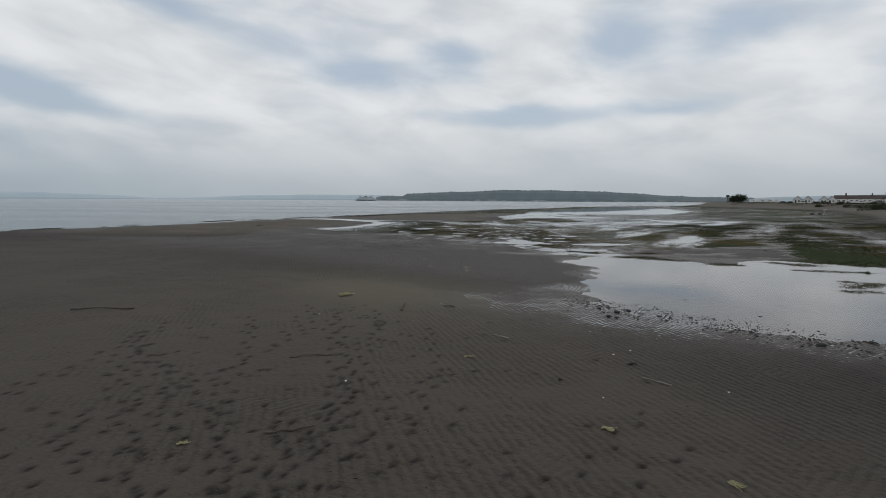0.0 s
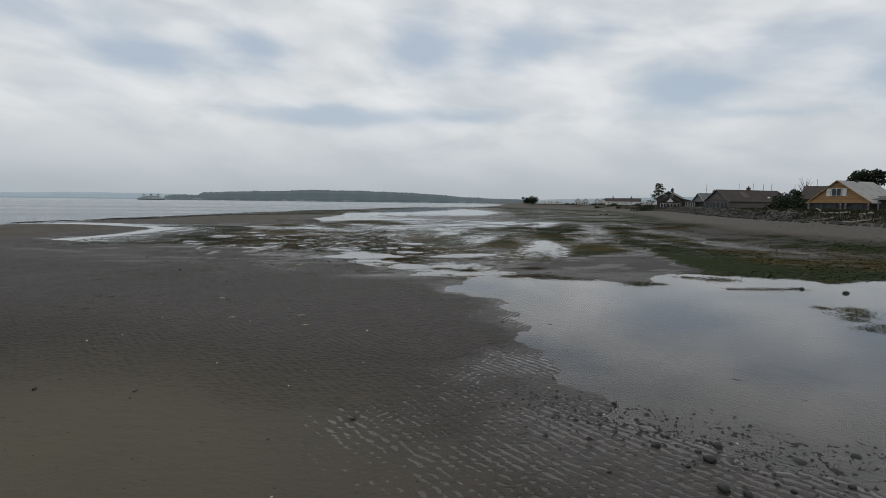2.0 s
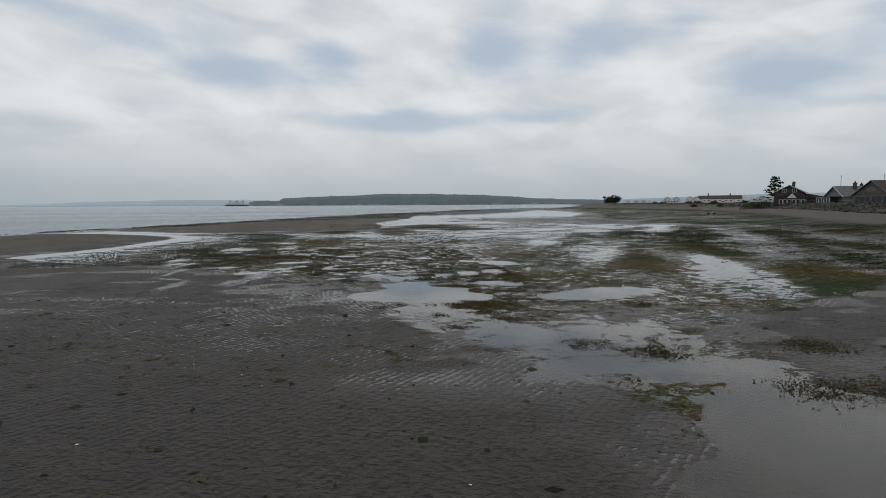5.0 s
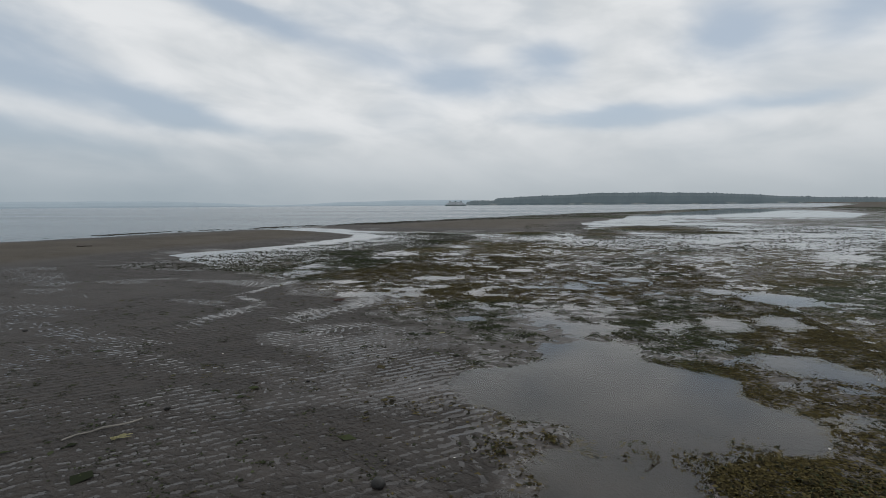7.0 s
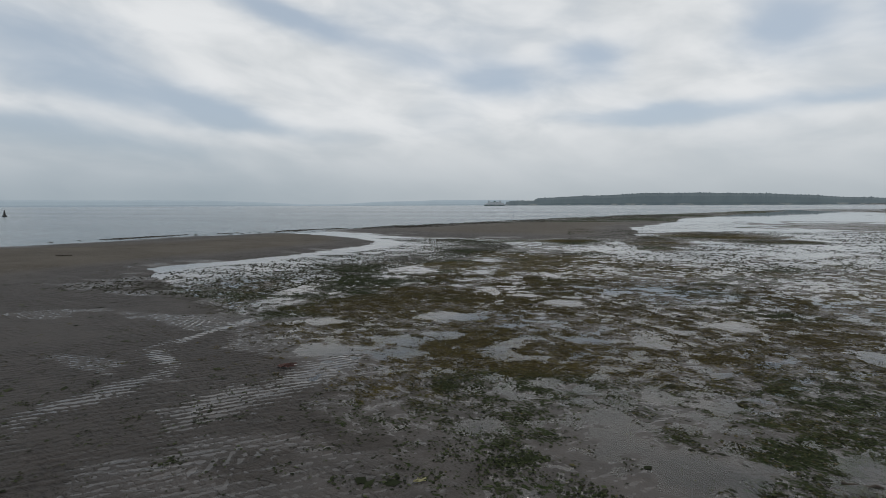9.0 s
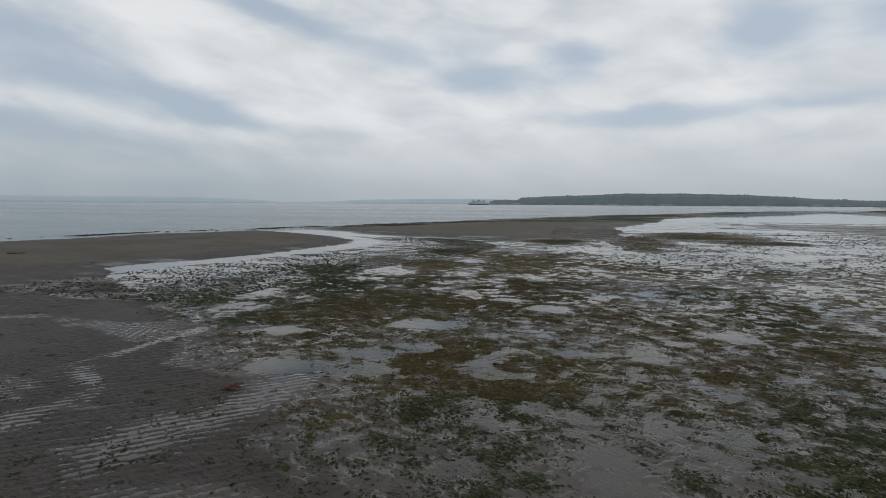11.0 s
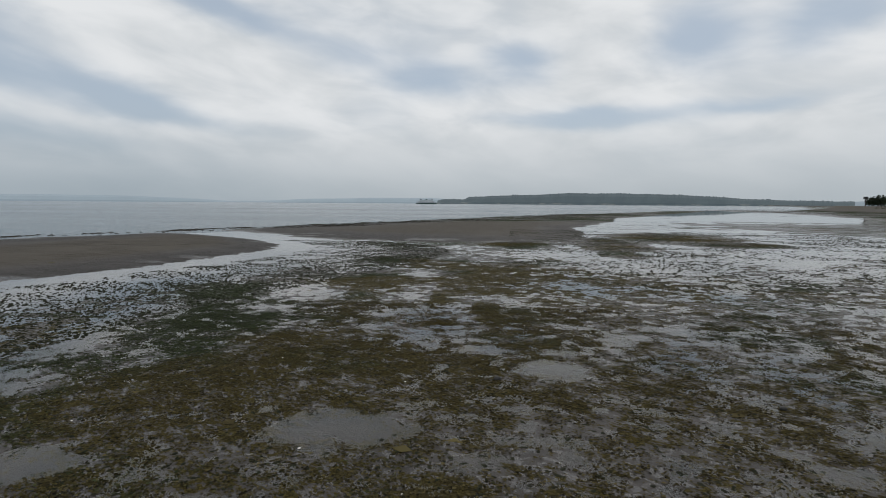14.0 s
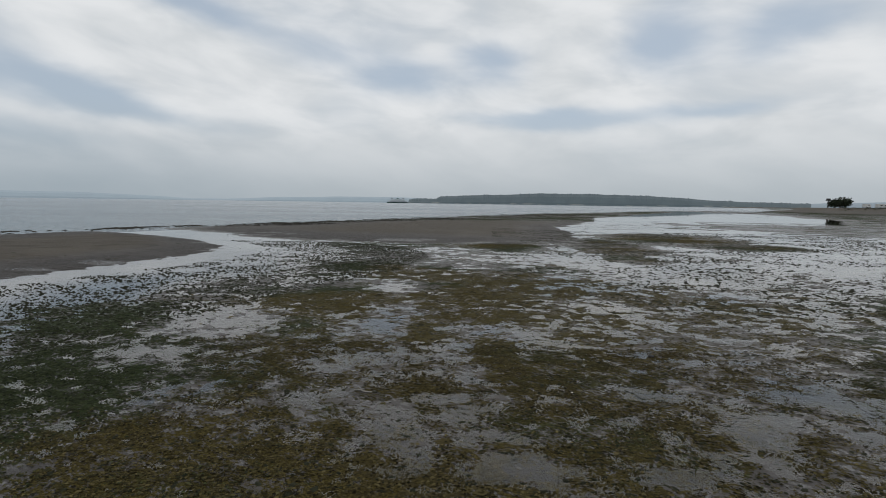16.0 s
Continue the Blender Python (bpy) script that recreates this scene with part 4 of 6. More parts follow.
def planks(name, lo, hi, width=0.18, upright=False):
    """Boards with dark joints, laid across or upright."""
    mat, n, bsdf = material(name)
    co = n.add("ShaderNodeTexCoord").outputs["Object"]
    sep = n.add("ShaderNodeSeparateXYZ")
    n.link(co, sep.inputs[0])
    v = n.math("DIVIDE", n.math("ADD", sep.outputs[0], sep.outputs[1]) if upright else sep.outputs[2], width)
    row, frac = n.math("FLOOR", v), n.math("FRACT", v)
    tone = n.add("ShaderNodeTexWhiteNoise")
    tone.noise_dimensions = "1D"
    n.link(row, tone.inputs["W"])
    grain = n.noise(n.mapping(co, (1, 1, 8) if not upright else (6, 6, 1)), 2.0, 5, 0.65)
    f = n.math("ADD", n.math("MULTIPLY", tone.outputs["Value"], 0.45), n.math("MULTIPLY", grain, 0.55))
    joint = n.math("LESS_THAN", frac, 0.07)
    n.link(n.mix(joint, n.mix(n.ramp(f, 0.2, 0.8), lo, hi), tuple(c * 0.3 for c in lo)), bsdf.inputs["Base Color"])
    n.link(n.bump(n.math("SUBTRACT", grain, joint), 0.5, 0.02), bsdf.inputs["Normal"])
    bsdf.inputs["Roughness"].default_value = 0.75
    return mat


def glass_dark():
    mat, n, bsdf = material("window_glass")
    bsdf.inputs["Base Color"].default_value = (0.02, 0.024, 0.028, 1)
    bsdf.inputs["Roughness"].default_value = 0.05
    bsdf.inputs["IOR"].default_value = 1.5
    return mat


M_CEDAR = planks("cedar_boards", (0.23, 0.135, 0.055), (0.35, 0.215, 0.095), 0.2)
M_DARKWOOD = planks("dark_boards", (0.030, 0.027, 0.025), (0.060, 0.053, 0.048), 0.22)
M_GREYWOOD = planks("grey_boards", (0.10, 0.10, 0.10), (0.19, 0.19, 0.185), 0.2)
M_TAUPE = planks("taupe_boards", (0.065, 0.058, 0.052), (0.12, 0.108, 0.098), 0.2)
M_WHITEBOARD = planks("white_boards", (0.50, 0.51, 0.51), (0.68, 0.68, 0.67), 0.2)
M_WHITE = plain("white_paint", (0.48, 0.48, 0.47), (0.66, 0.66, 0.64), 0.5, 2.0)
M_ROOFBROWN = plain("brown_shingle", (0.020, 0.015, 0.013), (0.044, 0.032, 0.027), 0.9, 0.7, 0.03)
M_ROOFGREY = plain("grey_shingle", (0.19, 0.19, 0.18), (0.30, 0.295, 0.28), 0.85, 0.6, 0.03)
M_ROOFSLATE = plain("slate_shingle", (0.065, 0.068, 0.072), (0.115, 0.118, 0.122), 0.85, 0.7, 0.03)
M_ROOFMOSS = plain("mossy_shingle", (0.042, 0.040, 0.038), (0.082, 0.077, 0.072), 0.9, 0.5, 0.03)
M_GLASS = glass_dark()
M_BRICK = plain("chimney_brick", (0.05, 0.038, 0.034), (0.10, 0.07, 0.06), 0.85, 3.0, 0.01)
M_STONE = plain("wall_rock", (0.014, 0.015, 0.013), (0.055, 0.053, 0.047), 0.85, 1.3, 0.05, vary=0.45)
M_DARKSTONE = plain("wet_stone", (0.010, 0.010, 0.010), (0.030, 0.029, 0.027), 0.45, 6.0, 0.01, vary=0.3)
M_DRIFT = plain("driftwood", (0.15, 0.14, 0.125), (0.30, 0.28, 0.25), 0.8, 1.5, 0.02, stretch=(0.3, 3, 3))
M_BARK = plain("bark", (0.035, 0.028, 0.022), (0.075, 0.062, 0.050), 0.9, 2.5, 0.03)
M_METAL = plain("mast_metal", (0.22, 0.23, 0.24), (0.36, 0.37, 0.38), 0.4, 1.0, metal=0.6)
M_BLACK = plain("dark_steel", (0.010, 0.010, 0.011), (0.022, 0.022, 0.023), 0.6, 2.0)
M_VANWHITE = plain("van_white", (0.52, 0.52, 0.51), (0.66, 0.66, 0.65), 0.35, 0.8)
M_RUBBER = plain("rubber", (0.012, 0.012, 0.012), (0.022, 0.022, 0.022), 0.8, 3.0)
M_SHELL = plain("shell", (0.50, 0.47, 0.42), (0.74, 0.71, 0.66), 0.5, 30.0)
M_YELLOW = plain("bleached_weed", (0.22, 0.20, 0.09), (0.42, 0.40, 0.22), 0.7, 20.0)
M_POOLSTONE = plain("pool_stone", (0.006, 0.006, 0.006), (0.018, 0.017, 0.016), 0.7, 6.0, 0.01, vary=0.3)
M_SHORE = plain("shore_stone", (0.012, 0.012, 0.011), (0.060, 0.055, 0.046), 1.0, 0.8)
M_SHORE.node_tree.nodes["Principled BSDF"].inputs["Specular IOR Level"].default_value = 0.0
M_DARKWEED = plain("dark_weed", (0.010, 0.011, 0.008), (0.030, 0.032, 0.018), 0.6, 8.0)
M_DARKWEED.node_tree.nodes["Principled BSDF"].inputs["Specular IOR Level"].default_value = 0.03
M_REDWEED = plain("red_weed", (0.05, 0.018, 0.014), (0.11, 0.04, 0.03), 0.7, 20.0)


def leaf_material(name, lo, hi):
    mat, n, bsdf = material(name)
    rnd = n.add("ShaderNodeNewGeometry").outputs["Random Per Island"]
    n.link(n.mix(rnd, lo, hi), bsdf.inputs["Base Color"])
    bsdf.inputs["Roughness"].default_value = 0.75
    bsdf.inputs["Specular IOR Level"].default_value = 0.2
    return mat


M_PINE = leaf_material("pine_needles", (0.010, 0.016, 0.009), (0.034, 0.046, 0.024))
M_HEDGE = leaf_material("hedge_leaves", (0.016, 0.024, 0.010), (0.050, 0.064, 0.024))
M_GRASS = leaf_material("dune_grass", (0.014, 0.018, 0.008), (0.050, 0.052, 0.024))


def ground_z(x, y):
    return float(terrain(np.array([float(x)]), np.array([float(y)]))[0][0])


# ---- the houses along the shore ----
def add_window(house, x, y, z, w, h, side=-1, name="window", bars=1, frame_mat=None):
    """A window in a wall that faces along -x (or +-y where side is 'l' or 'r')."""
    t = 0.09
    outer = bmesh.new()
    for a, b in (((-w / 2 - t, -t), (w / 2 + t, 0.0)), ((-w / 2 - t, h), (w / 2 + t, h + t)), ((-w / 2 - t, 0.0), (-w / 2, h)), ((w / 2, 0.0), (w / 2 + t, h))):
        box(outer, -0.09, a[0], a[1], 0.05, b[0], b[1])
    for k in range(bars):
        yy = -w / 2 + w * (k + 1) / (bars + 1)
        box(outer, -0.07, yy - 0.035, 0.0, 0.04, yy + 0.035, h)
    ob = part(name, outer, frame_mat or M_WHITE, house)
    turn = {"l": 90, "r": -90}.get(side, 0)
    ob.matrix_local = pose(x, y, z, 0, 0, turn)
    part("pane", a_box(-0.03, -w / 2 + 0.004, 0.004, 0.02, w / 2 - 0.004, h - 0.004), M_GLASS, ob)
    return ob


def gable_house(label, x, y, z, turn, width, length, eave, peak, wall, roof, gable=None, over=0.5, off=0.0, trim=None):
    """A house whose gable end faces local -x; its ridge runs along +x. Heights are above its own floor."""
    house = empty("house", pose(x, y, z, 0, 0, turn), label, "house", "houses along the shore")
    w = width / 2
    part("wall", a_box(0, -w, -1.2, length, w, eave), wall, house)
    part("gable", prism(bmesh.new(), [(-w, eave + 0.004), (w, eave + 0.004), (off, peak - 0.12)], 0.0, length), gable or wall, house)
    for s in (-1, 1):
        slope = (peak - eave) / abs(s * w - off)
        e = (s * (w + over), eave - slope * over)
        part("roof", prism(bmesh.new(), [(off, peak), (off, peak + 0.22), (e[0], e[1] + 0.2), (e[0], e[1])], -over, length + over), roof, house)
        if trim:
            part("bargeboard", prism(bmesh.new(), [(off, peak + 0.02), (off, peak + 0.25), (e[0], e[1] + 0.23), (e[0], e[1] - 0.03)], -over - 0.07, -over - 0.004), trim, house)
    return house


def post_row(house, x, ys, z0, z1, mat, r=0.1, name="post"):
    for yy in ys:
        part(name, a_box(x - r, yy - r, z0, x + r, yy + r, z1), mat, house)


def chimney(house, x, y, z0, z1, w=0.8):
    ob = part("chimney", box(a_box(x - w / 2, y - w / 2, z0, x + w / 2, y + w / 2, z1), x - w / 2 - 0.08, y - w / 2 - 0.08, z1 + 0.004, x + w / 2 + 0.08, y + w / 2 + 0.08, z1 + 0.18), M_BRICK, house)
    part("flue", a_box(x - 0.15, y - 0.15, z1 + 0.19, x + 0.15, y + 0.15, z1 + 0.6), M_BLACK, ob)


# the cedar-gabled house
h = gable_house("cedar-clad gable house with pale grey roof on posts", 104.4, 84.0, 3.6, 7.5, 10.4, 13.0, 1.75, 5.7, M_DARKWOOD, M_ROOFGREY, M_CEDAR, 0.35, 0.35, M_CEDAR)
add_window(h, -0.06, 0.4, 3.0, 1.5, 1.35, bars=1)
for yy in (-0.95, 1.75):
    part("shutter", a_box(-0.12, yy - 0.36, 2.95, -0.02, yy + 0.36, 4.4), M_WHITE, h)
part("porch_deck", a_box(-2.2, -5.4, -0.7, -0.02, 5.4, -0.12), M_GREYWOOD, h)
post_row(h, -0.3, (-5.0, -1.4, -0.6, 5.0), -0.1, 1.75, M_GREYWOOD, 0.13)
for yy in (-3.2, 1.2, 3.4):
    add_window(h, -0.06, yy, 0.1, 1.7, 1.3, bars=1, frame_mat=M_DARKWOOD)
part("beam", a_box(-0.42, -5.4, 1.62, -0.12, 5.4, 1.9), M_CEDAR, h)
part("annex", a_box(3.0, -11.5, -1.0, 10.0, -5.25, 2.75), M_DARKWOOD, h, "dark flat-roofed wing")
part("annex_roof", a_box(2.7, -11.8, 2.754, 10.3, -5.1, 2.95), M_ROOFGREY, h)
add_window(h, 2.94, -6.4, 0.5, 1.1, 1.7, bars=1)
part("roof_vent", a_box(6, -0.2, 5.7, 6.5, 0.3, 6.15), M_BLACK, h)

# the low house with a hipped roof and a row of posts
h = empty("house", pose(102.5, 67.0, 3.4, 0, 0, 12), "low dark house with hipped grey-brown roof and glazed front", "house", "houses along the shore")
part("wall", a_box(0, -8, -1.2, 12, 8, 2.5), M_DARKWOOD, h)
bm = bmesh.new()
lo = [bm.verts.new(p) for p in ((-1.2, -9, 2.35), (13, -9, 2.35), (13, 9, 2.35), (-1.2, 9, 2.35))]
up = [bm.verts.new(p) for p in ((5.2, -4, 4.75), (6.4, -4, 4.75), (6.4, 4, 4.75), (5.2, 4, 4.75))]
bm.faces.new(lo[::-1])
bm.faces.new(up)
for i in range(4):
    bm.faces.new((lo[i], lo[(i + 1) % 4], up[(i + 1) % 4], up[i]))
part("roof", bm, M_ROOFMOSS, h)
part("cupola", a_box(5.0, -0.8, 4.754, 6.6, 0.8, 5.5), M_TAUPE, h)
post_row(h, -0.85, (-8, -6, -4, -2, 0, 2, 4, 6, 8), -0.6, 2.34, M_GREYWOOD, 0.1)
for yy in (-6, -3, 0, 3, 6):
    add_window(h, -0.06, yy, 0.3, 2.2, 1.7, bars=2, frame_mat=M_TAUPE)

# the dark hip-roofed house half hidden by shrubs
h = gable_house("dark brown house half hidden by tall shrubs", 113.5, 96.5, 3.6, -62, 9.0, 11.0, 2.6, 5.1, M_DARKWOOD, M_ROOFBROWN, None, 0.6)
add_window(h, -0.06, -1.0, 1.0, 1.2, 1.0, bars=1)
add_window(h, -0.06, 1.6, 1.0, 1.2, 1.0, bars=1)

# the long brown house with a fan window
h = gable_house("long taupe house with brown roof and fan window", 132.5, 137.2, 3.5, -4, 9.4, 23.0, 2.3, 5.6, M_TAUPE, M_ROOFBROWN, None, 0.4, 0.0, M_GREYWOOD)
bm = bmesh.new()
for k in range(5):
    a0, a1 = math.pi * k / 5, math.pi * (k + 1) / 5
    prism(bm, [(0.25 * math.cos(a0), 3.1 + 0.25 * math.sin(a0)), (1.25 * math.cos(a0 + 0.06), 3.1 + 1.25 * math.sin(a0 + 0.06)), (1.25 * math.cos(a1 - 0.06), 3.1 + 1.25 * math.sin(a1 - 0.06)), (0.25 * math.cos(a1), 3.1 + 0.25 * math.sin(a1))], -0.08, 0.0)
part("fan_window", bm, M_GREYWOOD, h)
for yy in (-3.6, -2.2, -0.8, 0.8, 2.2, 3.6):
    add_window(h, -0.06, yy, 0.2, 1.0, 1.7, bars=0, frame_mat=M_GREYWOOD)
for xx in (5, 9, 14):
    add_window(h, xx, -4.56, 0.5, 1.5, 1.1, side="l", bars=1, frame_mat=M_TAUPE)
chimney(h, 12.0, 0.2, 4.6, 6.4)
part("roof_patch", prism(bmesh.new(), [(-1.1, 5.07), (-1.1, 5.11), (-3.3, 3.51), (-3.3, 3.47)], 7.0, 9.2), M_ROOFMOSS, h, "pale worn shingles")
part("skylight", prism(bmesh.new(), [(-3.0, 3.69), (-3.0, 3.80), (-3.5, 3.44), (-3.5, 3.33)], 16.0, 16.8), M_WHITE, h)

# the grey house with a sun room
h = gable_house("grey house with slate roof and white-framed sun room", 160.5, 171.0, 3.3, -18, 9.0, 12.0, 2.6, 5.6, M_GREYWOOD, M_ROOFSLATE, None, 0.5, 0.0, M_WHITE)
part("sun_room", a_box(-3.4, -3.4, -1.0, -0.004, 3.4, 0.7), M_GREYWOOD, h)
part("sun_room_roof", prism(bmesh.new(), [(-3.6, 2.35), (3.6, 2.35), (3.6, 2.55), (-3.6, 2.55)], -3.7, -0.02), M_ROOFSLATE, h)
for yy in (-2.6, -1.3, 0.0, 1.3, 2.6):
    add_window(h, -3.3, yy, 0.75, 1.1, 1.45, bars=0)
chimney(h, 5.0, -1.5, 4.4, 6.6)
chimney(h, 8.5, 1.0, 4.6, 6.3, 0.6)

# the two-storey dark house with white trim
h = gable_house("two-storey dark house with brown roof and white trim", 173.0, 199.8, 3.2, 40, 9.5, 10.0, 4.6, 7.2, M_DARKWOOD, M_ROOFBROWN, None, 0.7, 0.0, M_WHITE)
part("porch", a_box(-3.5, -5.5, -1.0, -0.004, 3.0, 2.3), M_TAUPE, h)
part("porch_roof", prism(bmesh.new(), [(-5.9, 2.3), (3.4, 2.3), (3.4, 2.6), (-1.2, 4.5), (-5.9, 2.6)], -3.9, -0.02), M_ROOFBROWN, h)
part("side_wing", a_box(1.0, -12.5, -1.0, 8.0, -4.76, 2.4), M_DARKWOOD, h)
part("side_wing_roof", prism(bmesh.new(), [(-13.0, 2.404), (-4.2, 2.404), (-4.2, 3.9), (-6.0, 4.0)], 0.6, 8.4), M_ROOFBROWN, h)
part("porch_gable", prism(bmesh.new(), [(-2.7, 2.5), (0.3, 2.5), (-1.2, 4.2)], -4.1, -3.92), M_WHITEBOARD, h, "white boarded gable")
for yy in (-4.6, -3.2, -1.8, -0.4, 1.0, 2.2):
    add_window(h, -3.56, yy, 0.3, 0.9, 1.5, bars=0)
add_window(h, -0.06, 1.6, 4.7, 1.2, 1.1)
add_window(h, -0.06, -1.6, 4.7, 1.2, 1.1)
chimney(h, 4.0, -1.0, 5.6, 8.3, 1.0)

# white cottages and the long building behind them
for k, (x, y) in enumerate(((246.8, 376), (251.7, 372.5), (259, 367), (262.6, 364.4))):
    c = gable_house("small white cottage with steep dark roof", x, y, 3.7, 54, 5.2, 8.0, 2.4, 4.9, M_WHITEBOARD, M_ROOFSLATE, None, 0.3)
    c.name, c["group"] = "cottage", "row of white cottages"
    add_window(c, -0.06, -0.9, 0.8, 0.9, 1.2)
    part("door", a_box(-0.08, 0.5, -0.1, -0.004, 1.5, 2.0), M_DARKWOOD, c)
h = gable_house("long low building with dark brown roof", 268.0, 369.0, 3.7, -41, 11.0, 27.0, 2.6, 5.4, M_WHITEBOARD, M_ROOFBROWN)
for k in range(7):
    add_window(h, 2.5 + k * 4.6, -6.06, 0.7, 2.0, 1.3, side="l", bars=1)
chimney(h, 6.0, 0.3, 4.6, 6.8)
chimney(h, 20.0, 0.3, 4.6, 6.6)
part("bay", a_box(-0.4, -2.5, -1, -0.004, 2.5, 2.2), M_WHITEBOARD, h)


# ---- vehicles parked behind the beach ----
def camper(x, y, turn, long=7.5, tall=2.7):
    z = ground_z(x, y)
    v = empty("camper_van", pose(x, y, z, 0, 0, turn), "white camper van parked behind the beach", "camper van", "parked vehicles")
    body = a_box(-long / 2, -1.15, 0.55, long / 2 - 1.4, 1.15, tall)
    bmesh.ops.bevel(body, geom=list(body.edges), offset=0.12, segments=2, affect="EDGES")
    part("body", body, M_VANWHITE, v)
    part("cab", prism(bmesh.new(), [(-1.05, 0.5), (1.05, 0.5), (1.05, 1.6), (0.9, 2.1), (-0.9, 2.1), (-1.05, 1.6)], long / 2 - 1.38, long / 2), M_VANWHITE, v)
    part("windscreen", a_box(long / 2 - 0.5, -0.85, 1.45, long / 2 + 0.015, 0.85, 2.0), M_GLASS, v)
    for xx in (-long / 4, long / 10):
        part("side_window", a_box(xx - 0.6, -1.17, 1.5, xx + 0.6, 1.17, 2.1), M_GLASS, v)
    for xx in (-long / 3.2, long / 2 - 0.9):
        for yy in (-1.05, 1.05):
            part("wheel", tube(bmesh.new(), [(xx, yy - 0.12, 0.38), (xx, yy + 0.12, 0.38)], [0.38, 0.38], 12), M_RUBBER, v)
    return v


def car(x, y, turn, mat, label):
    v = empty("car", pose(x, y, ground_z(x, y), 0, 0, turn), label, "car", "parked vehicles")
    body = prism(bmesh.new(), [(-0.88, 0.32), (0.88, 0.32), (0.92, 0.6), (0.86, 0.9), (-0.86, 0.9), (-0.92, 0.6)], -2.2, 2.2)
    bmesh.ops.bevel(body, geom=list(body.edges), offset=0.07, segments=2, affect="EDGES")
    part("body", body, mat, v)
    cab = bmesh.new()
    a = [cab.verts.new(p) for p in ((-1.7, -0.84, 0.9), (1.1, -0.84, 0.9), (1.1, 0.84, 0.9), (-1.7, 0.84, 0.9), (-1.2, -0.68, 1.45), (0.4, -0.68, 1.45), (0.4, 0.68, 1.45), (-1.2, 0.68, 1.45))]
    for f in ((4, 5, 6, 7), (0, 1, 5, 4), (1, 2, 6, 5), (2, 3, 7, 6), (3, 0, 4, 7)):
        cab.faces.new([a[i] for i in f])
    part("windows", cab, M_GLASS, v)
    for xx in (-1.35, 1.35):
        for yy in (-0.8, 0.8):
            part("wheel", tube(bmesh.new(), [(xx, yy - 0.1, 0.32), (xx, yy + 0.1, 0.32)], [0.32, 0.32], 12), M_RUBBER, v)


M_CARDARK = plain("car_dark", (0.03, 0.035, 0.045), (0.05, 0.055, 0.065), 0.3, 1.0)
for x, y, a in ((229, 400, 40), (235, 396, 10), (242, 392, 60), (252.5, 341, -40), (257.5, 337, -35), (262.5, 332.5, -45), (267, 327.5, -30), (231, 383, 30), (273, 320, -20), (222, 266, -40), (227, 261, -35)):
    camper(x, y, a)
for k, (x, y, a) in enumerate(((238, 378, 20), (244, 366, 30), (255, 339, 40), (260, 334.5, 10), (270, 323.5, 60), (218, 269, 20))):
    car(x, y, a, M_VANWHITE if k % 2 else M_CARDARK, "white car parked behind the beach" if k % 2 else "dark blue car parked behind the beach")


# ---- trees and shrubs ----
def leaf_cloud(rng, centres, spread, count, size, flat=0.6):
    """A crown of many small leaf clumps around limb ends, as one bmesh-free mesh."""
    bm = bmesh.new()
    for k in range(count):
        c, r = centres[rng.randrange(len(centres))]
        d = Vector((rng.gauss(0, 1), rng.gauss(0, 1), rng.gauss(0, flat)))
        p = Vector(c) + d.normalized() * r * spread * rng.random() ** 0.45
        u = Vector((rng.gauss(0, 1), rng.gauss(0, 1), rng.gauss(0, 1))).normalized()
        w = u.cross(Vector((rng.gauss(0, 1), rng.gauss(0, 1), rng.gauss(0, 1)))).normalized()
        s = size * rng.uniform(0.5, 1.4)
        vs = [bm.verts.new(p + u * a * s + w * b * s) for a, b in ((-0.5, -0.25), (0.1, -0.5), (0.6, 0.1), (0.0, 0.45))]
        bm.faces.new(vs)
    return bm


def broad_tree(name, label, x, y, tall, wide, seed, count=1500, size=0.6, low=0.35, mat=M_PINE, flat=0.55):
    rng = random.Random(seed)
    z = ground_z(x, y)
    tree = empty(name, pose(x, y, z - 0.1), label, "tree")
    fork = tall * low
    trunk = tube(bmesh.new(), [(0, 0, 0), (0.1, 0.05, fork * 0.6), (0.05, -0.1, fork), (0, 0, tall * 0.8)], [wide * 0.035 + 0.08, wide * 0.03 + 0.05, wide * 0.025, 0.05], 9)
    part("trunk", trunk, M_BARK, tree)
    ends = []
    for k in range(11):
        a = k * 2.4 + rng.uniform(-0.3, 0.3)
        reach = wide * 0.5 * rng.uniform(0.45, 0.85)
        up = fork + (tall - fork) * rng.uniform(0.15, 0.85)
        tip = (reach * math.cos(a), reach * math.sin(a), up)
        part("limb", tube(bmesh.new(), [(0, 0, fork * rng.uniform(0.7, 1.2)), (tip[0] * 0.5, tip[1] * 0.5, up * 0.75), tip], [0.11, 0.07, 0.03], 5), M_BARK, tree)
        ends.append((tip, wide * 0.22 * rng.uniform(0.7, 1.2)))
    ends.append(((0, 0, tall * 0.82), wide * 0.22))
    part("crown", leaf_cloud(rng, ends, 1.0, count, size, flat), mat, tree)
    return tree


